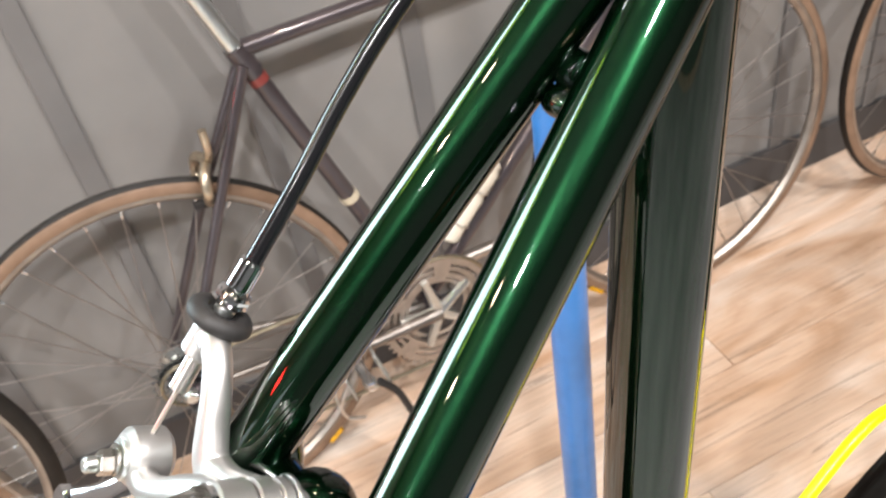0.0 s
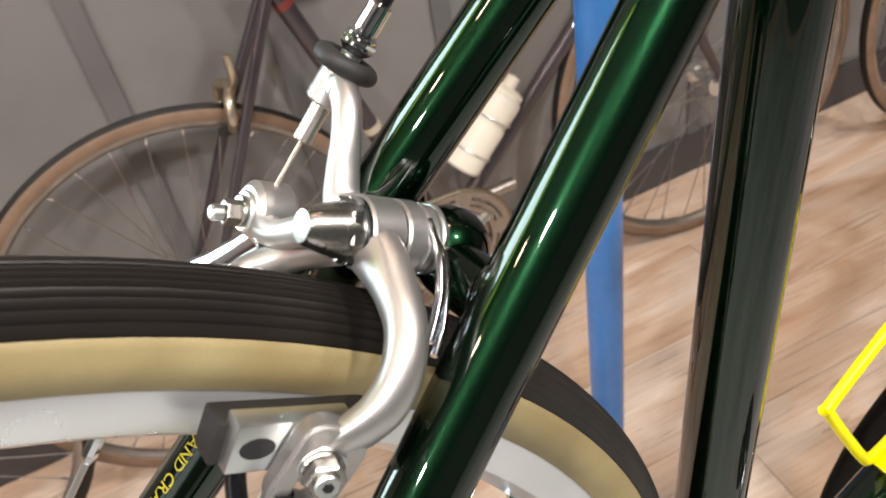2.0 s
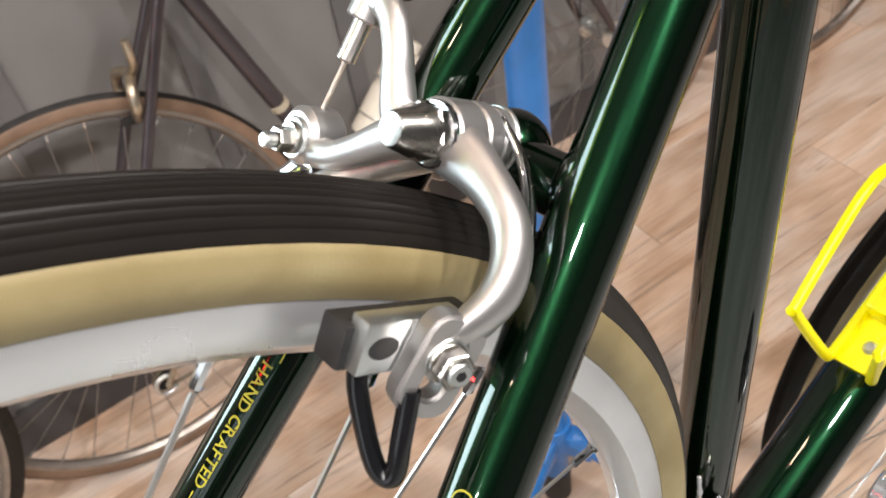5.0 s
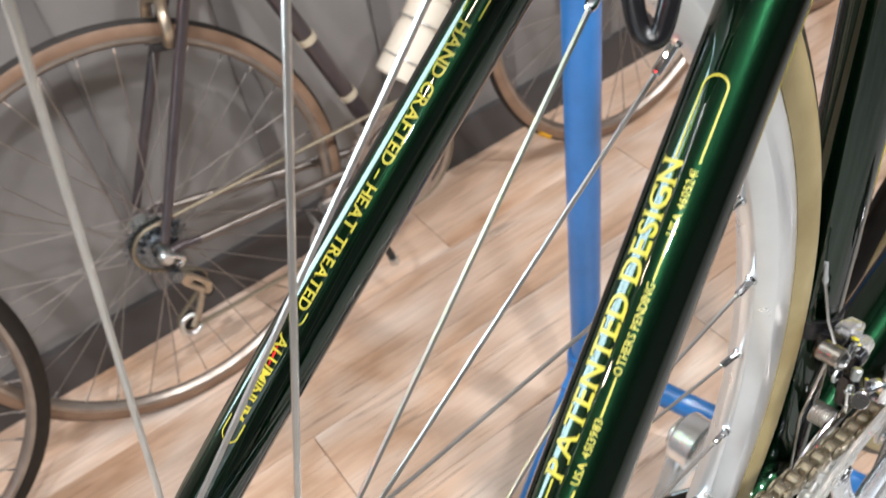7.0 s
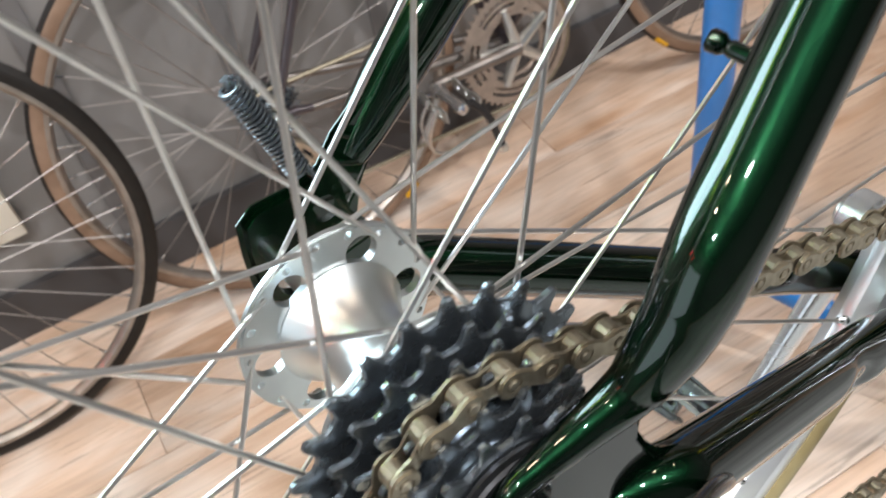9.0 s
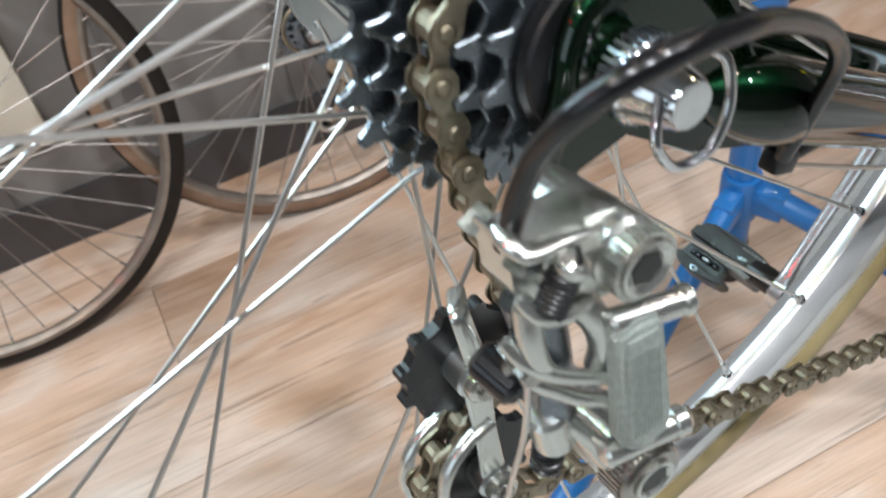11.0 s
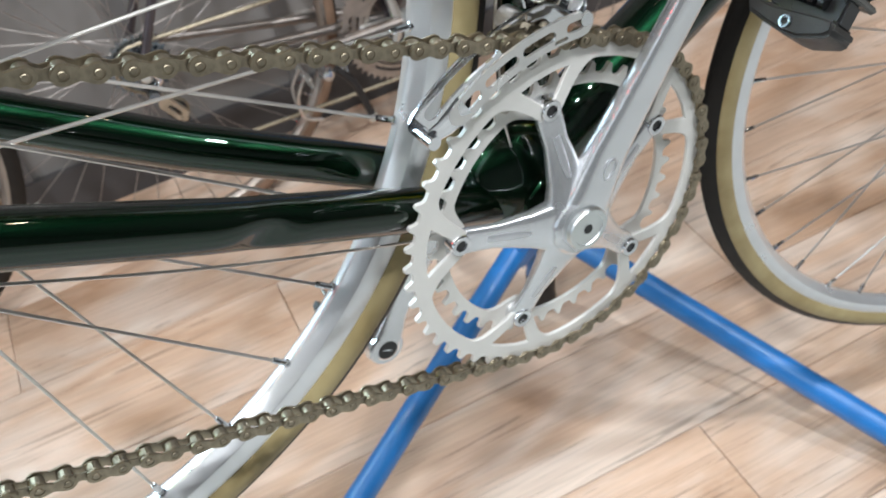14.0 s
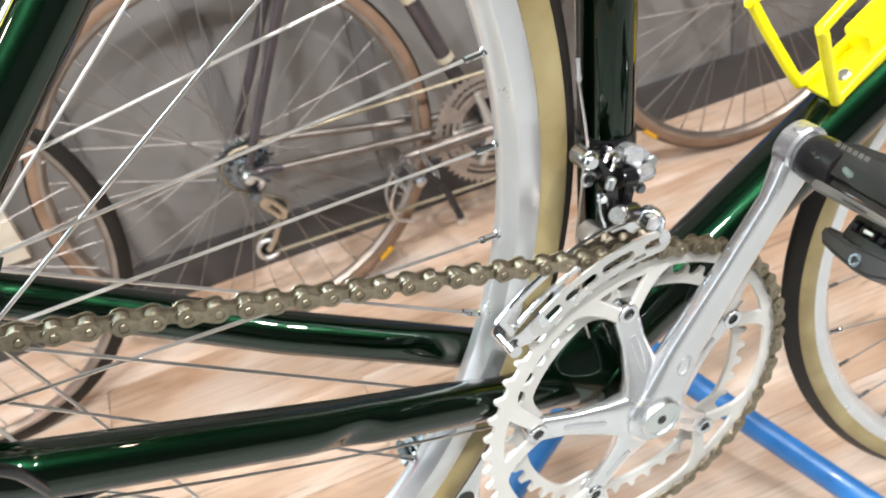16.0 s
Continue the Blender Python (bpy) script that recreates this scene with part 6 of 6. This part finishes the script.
    for k in range(5):
        a = 0.5 + 2 * math.pi * k / 5
        t("spider_arm", [bb + Vector((0, -0.05, 0)), bb + Vector((0.072 * math.cos(a), -0.047, 0.072 * math.sin(a)))], [0.011, 0.007], POLISHED, ck, 8)
    a = radians(177)
    pd = bb + Vector((0.17 * math.cos(a), -0.062, 0.17 * math.sin(a)))
    t("crank_arm", [bb + Vector((0, -0.056, 0)), pd], [0.012, 0.009], worn, ck, 12)
    t("crank_arm", [bb + Vector((0, 0.056, 0)), bb + Vector((-0.17 * math.cos(a), 0.062, -0.17 * math.sin(a)))], [0.013, 0.011], pale, ck, 12)
    pdl = new("pedal")
    pdl.parent = ob
    t("axle", [pd, pd + Vector((0, -0.09, 0))], 0.007, POLISHED, pdl, 10)
    for dx in (-0.030, 0.030):
        bm = bmesh.new()
        plate(bm, [(-0.044, -0.009), (-0.030, -0.013), (0.030, -0.013), (0.044, -0.009), (0.044, 0.009), (0.026, 0.011), (0.012, 0.006), (-0.012, 0.006), (-0.026, 0.011), (-0.044, 0.009)], [ngon(12, 0.005, x, -0.003) for x in (-0.024, 0.0, 0.024)], 0.0025, Matrix.Translation(pd + Vector((dx, -0.055, 0))) @ Matrix(((0, 0, 1, 0), (1, 0, 0, 0), (0, 1, 0, 0), (0, 0, 0, 1))))
        part("cage_side", bm, POLISHED, pdl, smooth=False)
    bm = bmesh.new()
    lathe(bm, [(0, 0.012), (0.011, 0.014), (0.013, 0.024), (0.009, 0.034), (0.009, 0.074), (0.012, 0.082), (0.009, 0.096), (0, 0.098)], pd, (0, -1, 0), 20)
    part("barrel", bm, CHROME, pdl)
    for yy in (-0.04, -0.07):
        t("toe_clip", smooth_path([pd + Vector((-0.030, yy, 0.004)), pd + Vector((-0.052, yy, -0.030)), pd + Vector((-0.048, -0.055, -0.075)), pd + Vector((-0.020, -0.055, -0.092))], 5), 0.0026, STEEL, pdl, 8)
    strap = t("strap", smooth_path([pd + Vector((0.012, -0.10, 0.010)), pd + Vector((0.034, -0.104, -0.022)), pd + Vector((0.045, -0.104, -0.066)), pd + Vector((0.050, -0.104, -0.090))], 5), 0.0062, DARKRUBBER, pdl, 8)
    t("strap_end", [pd + Vector((0.049, -0.105, -0.086)), pd + Vector((0.051, -0.105, -0.098))], 0.0085, POLISHED, strap, 8)
    ch = new("chain")
    ch.parent = ob
    stops = chain_path([(bb.x, bb.z, 0.1051, 1, -0.047), (0, 0.3375, 0.0384, 1, -0.037), (0.026, 0.252, 0.0175, -1, -0.037), (-0.012, 0.187, 0.0175, 1, -0.037)])
    bm = bmesh.new()
    sweep(bm, stops, 0.0036, 6, closed=True)
    part("chain_run", bm, CHAIN, ch)
    dr = new("rear_derailleur")
    dr.parent = ob
    t("hanger", [(-0.004, -0.058, 0.326), (0.0, -0.060, 0.302)], 0.008, BLACK, dr, 12)
    t("knuckle", [(0.0, -0.052, 0.302), (0.0, -0.080, 0.302)], 0.0095, COG, dr, 16)
    bm = bmesh.new()
    plate(bm, [(0.000, 0.296), (0.010, 0.302), (0.022, 0.290), (0.040, 0.262), (0.036, 0.248), (0.026, 0.246), (0.010, 0.270), (0.001, 0.284)], [[(0.012, 0.282), (0.018, 0.284), (0.030, 0.264), (0.026, 0.258)]], 0.014, pose(0, -0.074, 0) @ SIDE)
    bmesh.ops.bevel(bm, geom=[e for e in bm.edges if e.calc_face_angle(0) > 0.9], offset=0.0018, segments=2, affect="EDGES")
    part("link", bm, GOLDALLOY, dr)
    t("lower_knuckle", [(0.030, -0.045, 0.250), (0.030, -0.080, 0.250)], 0.0085, BLACK, dr, 16)
    t("cage_plate", smooth_path([(0.030, -0.055, 0.244), (0.016, -0.055, 0.224), (0.004, -0.055, 0.205), (-0.012, -0.055, 0.187)], 4), 0.0052, GOLDALLOY, dr, 10)
    bm = bmesh.new()
    sweep(bm, [(-0.012 + 0.0175 * math.cos(a), -0.050, 0.187 + 0.0175 * math.sin(a)) for a in (radians(60 + 13 * k) for k in range(21))], 0.0042, 10)
    part("cage_hook", bm, POLISHED, dr)
    for px, pz in ((0.026, 0.252), (-0.012, 0.187)):
        bm = bmesh.new()
        lathe(bm, [(0.004, -0.033), (0.0165, -0.035), (0.0165, -0.041), (0.004, -0.043)], (px, 0, pz), seg=22, closed=True)
        part("jockey_wheel", bm, BLACK, dr)
    qr = new("quick_release")
    qr.parent = ob
    bm = bmesh.new()
    lathe(bm, [(0, 0), (0.0125, 0), (0.0130, 0.004), (0.0130, 0.010), (0.0080, 0.017), (0, 0.018)], (0, -0.062, 0.3375), (0, -1, 0), 24)
    part("cone_nut", bm, POLISHED, qr)
    t("release_lever", smooth_path([(0.0, -0.078, 0.347), (0.012, -0.081, 0.340), (0.018, -0.081, 0.328), (0.010, -0.080, 0.321)], 5), 0.0045, CHROME, qr, 10)
    # bottle in its cage on the down tube
    dtd = (Vector((0.86, 0, 0.67)) - bb).normalized()
    nn = Vector((-dtd.z, 0, dtd.x))
    base = bb + dtd * 0.115 + nn * 0.052
    holder = new("bottle_cage")
    holder.parent = ob
    for q in (0.035, 0.1):
        bm = bmesh.new()
        u, w = frame_axes(dtd)
        sweep(bm, [base + dtd * q + 0.0380 * (u * math.cos(2 * math.pi * k / 32) + w * math.sin(2 * math.pi * k / 32)) for k in range(32)], 0.0016, 8, closed=True)
        part("cage_hoop", bm, POLISHED, holder)
    bm = bmesh.new()
    sweep(bm, [base - nn * 0.0375 + dtd * 0.0, base - nn * 0.0375 + dtd * 0.12], 0.005, 10)
    part("cage_spine", bm, BLACK, holder)
    bt = thing("bottle", ob.matrix_world @ Matrix.Translation(base), "cream plastic drinking bottle in the cage of the parked bicycle", "bottle")
    bm = bmesh.new()
    lathe(bm, [(0, 0), (0.033, 0), (0.0365, 0.004), (0.0365, 0.085), (0.034, 0.092), (0.0365, 0.10), (0.0365, 0.135), (0.032, 0.142), (0, 0.142)], (0, 0, 0), tuple(dtd), 32)
    part("bottle_body", bm, CREAM, bt)
    bm = bmesh.new()
    lathe(bm, [(0, 0.1425), (0.033, 0.1425), (0.033, 0.150), (0.028, 0.154), (0.012, 0.158), (0.012, 0.175), (0, 0.178)], (0, 0, 0), tuple(dtd), 32)
    part("cap", bm, CREAM, bt)
    # amber reflector on the front wheel and rear wheel spokes
    amber = material("amber_reflector", (0.75, 0.38, 0.02), 0.25, noise_scale=200, noise_amount=0.3)
    for cx, a in ((0.994, radians(222)), (0.0, radians(-58))):
        bm = bmesh.new()
        sweep(bm, [(cx + 0.333 * math.cos(a + 0.012 * k), -0.0095, 0.3375 + 0.333 * math.sin(a + 0.012 * k)) for k in range(9)], 0.005, 8)
        part("tyre_mark", bm, amber, ob, "amber patch on the tyre wall")
    return ob
wall_bicycle()

def part_bicycle(x, y, yaw, lean, label, frame_mat, wall, front):
    """A neighbouring bicycle of which a wheel and the tubes that hold it come into view."""
    ob = thing("bicycle", leaning(x, y, yaw, lean), label, "bicycle")
    far_wheel(ob, pose(0, 0, 0.3375), 0.25, wall)
    for s in (-1, 1):
        bm = bmesh.new()
        if front:
            sweep(bm, [(0, s * 0.05, 0.3375), (-0.05, s * 0.045, 0.46), (-0.12, s * 0.03, 0.66)], [0.006, 0.0095, 0.011], 14)
            part("fork_blade", bm, frame_mat, ob)
        else:
            sweep(bm, [(0, s * 0.062, 0.35), (0.25, s * 0.012, 0.80)], [0.007, 0.0085], 14)
            part("seat_stay", bm, frame_mat, ob)
            bm = bmesh.new()
            sweep(bm, [(0.02, s * 0.06, 0.335), (0.43, s * 0.02, 0.265)], [0.0075, 0.011], 14)
            part("chain_stay", bm, frame_mat, ob)
    return ob
part_bicycle(-0.386, 0.90, -0.02, 0.212, "parked bicycle with black tyre and bare silver rim", BLACK, RUBBER, True)
part_bicycle(1.827, 0.97, 0.076, 0.07, "parked bicycle with gum-wall rear tyre beside the wall", MAUVE, GUMWALL, False)

# ---- wall battens and a pale board ----
RIB = material("grey_batten_paint", (0.160, 0.155, 0.155), 0.6, noise_scale=6, noise_amount=0.2)
for k in range(-11, 15):
    x = 0.155 + 0.266 * k
    bm = bmesh.new()
    top = 1.02 if -1.25 < x < -0.47 else CEIL - 0.05
    block(bm, pose(x + 0.015, YW - 0.004, (0.1 + top) / 2), 0.034, 0.008, top - 0.1, 0.002)
    part("trim", bm, RIB, None, smooth=False, kind="structure")
bm = bmesh.new()
block(bm, pose(-0.49, YW - 0.012, 0.52), 0.50, 0.02, 0.62, 0.002)
tagged(part("wall_panel", bm, CREAM, None), kind="structure")

# ---- floor boards ----
PW, PL = 0.192, 1.285
plank_meshes = {}
def plank_mesh(L):
    key = round(L, 3)
    if key not in plank_meshes:
        bm = bmesh.new()
        block(bm, pose(0, 0, -0.004), L - 0.0012, PW - 0.0012, 0.008)
        bmesh.ops.bevel(bm, geom=[e for e in bm.edges if all(v.co.z > -0.001 for v in e.verts)], offset=0.0008, segments=1, affect="EDGES")
        me = bpy.data.meshes.new("plank")
        bm.to_mesh(me)
        bm.free()
        me.materials.append(WOOD)
        plank_meshes[key] = me
    return plank_meshes[key]
row = 0
y = YW - PW / 2 - 0.004
while y > Y0:
    x = X0 + (0.0, 0.43, 0.86, 0.22, 0.64)[row % 5]
    if x > X0:
        ob = new("plank", plank_mesh(x - X0))
        ob.location, ob.parent = ((X0 + x) / 2, y, 0), floor
    while x < X1:
        L = min(PL, X1 - x)
        ob = new("plank", plank_mesh(L))
        ob.location, ob.parent = (x + L / 2, y, 0), floor
        x += L
    y -= PW
    row += 1
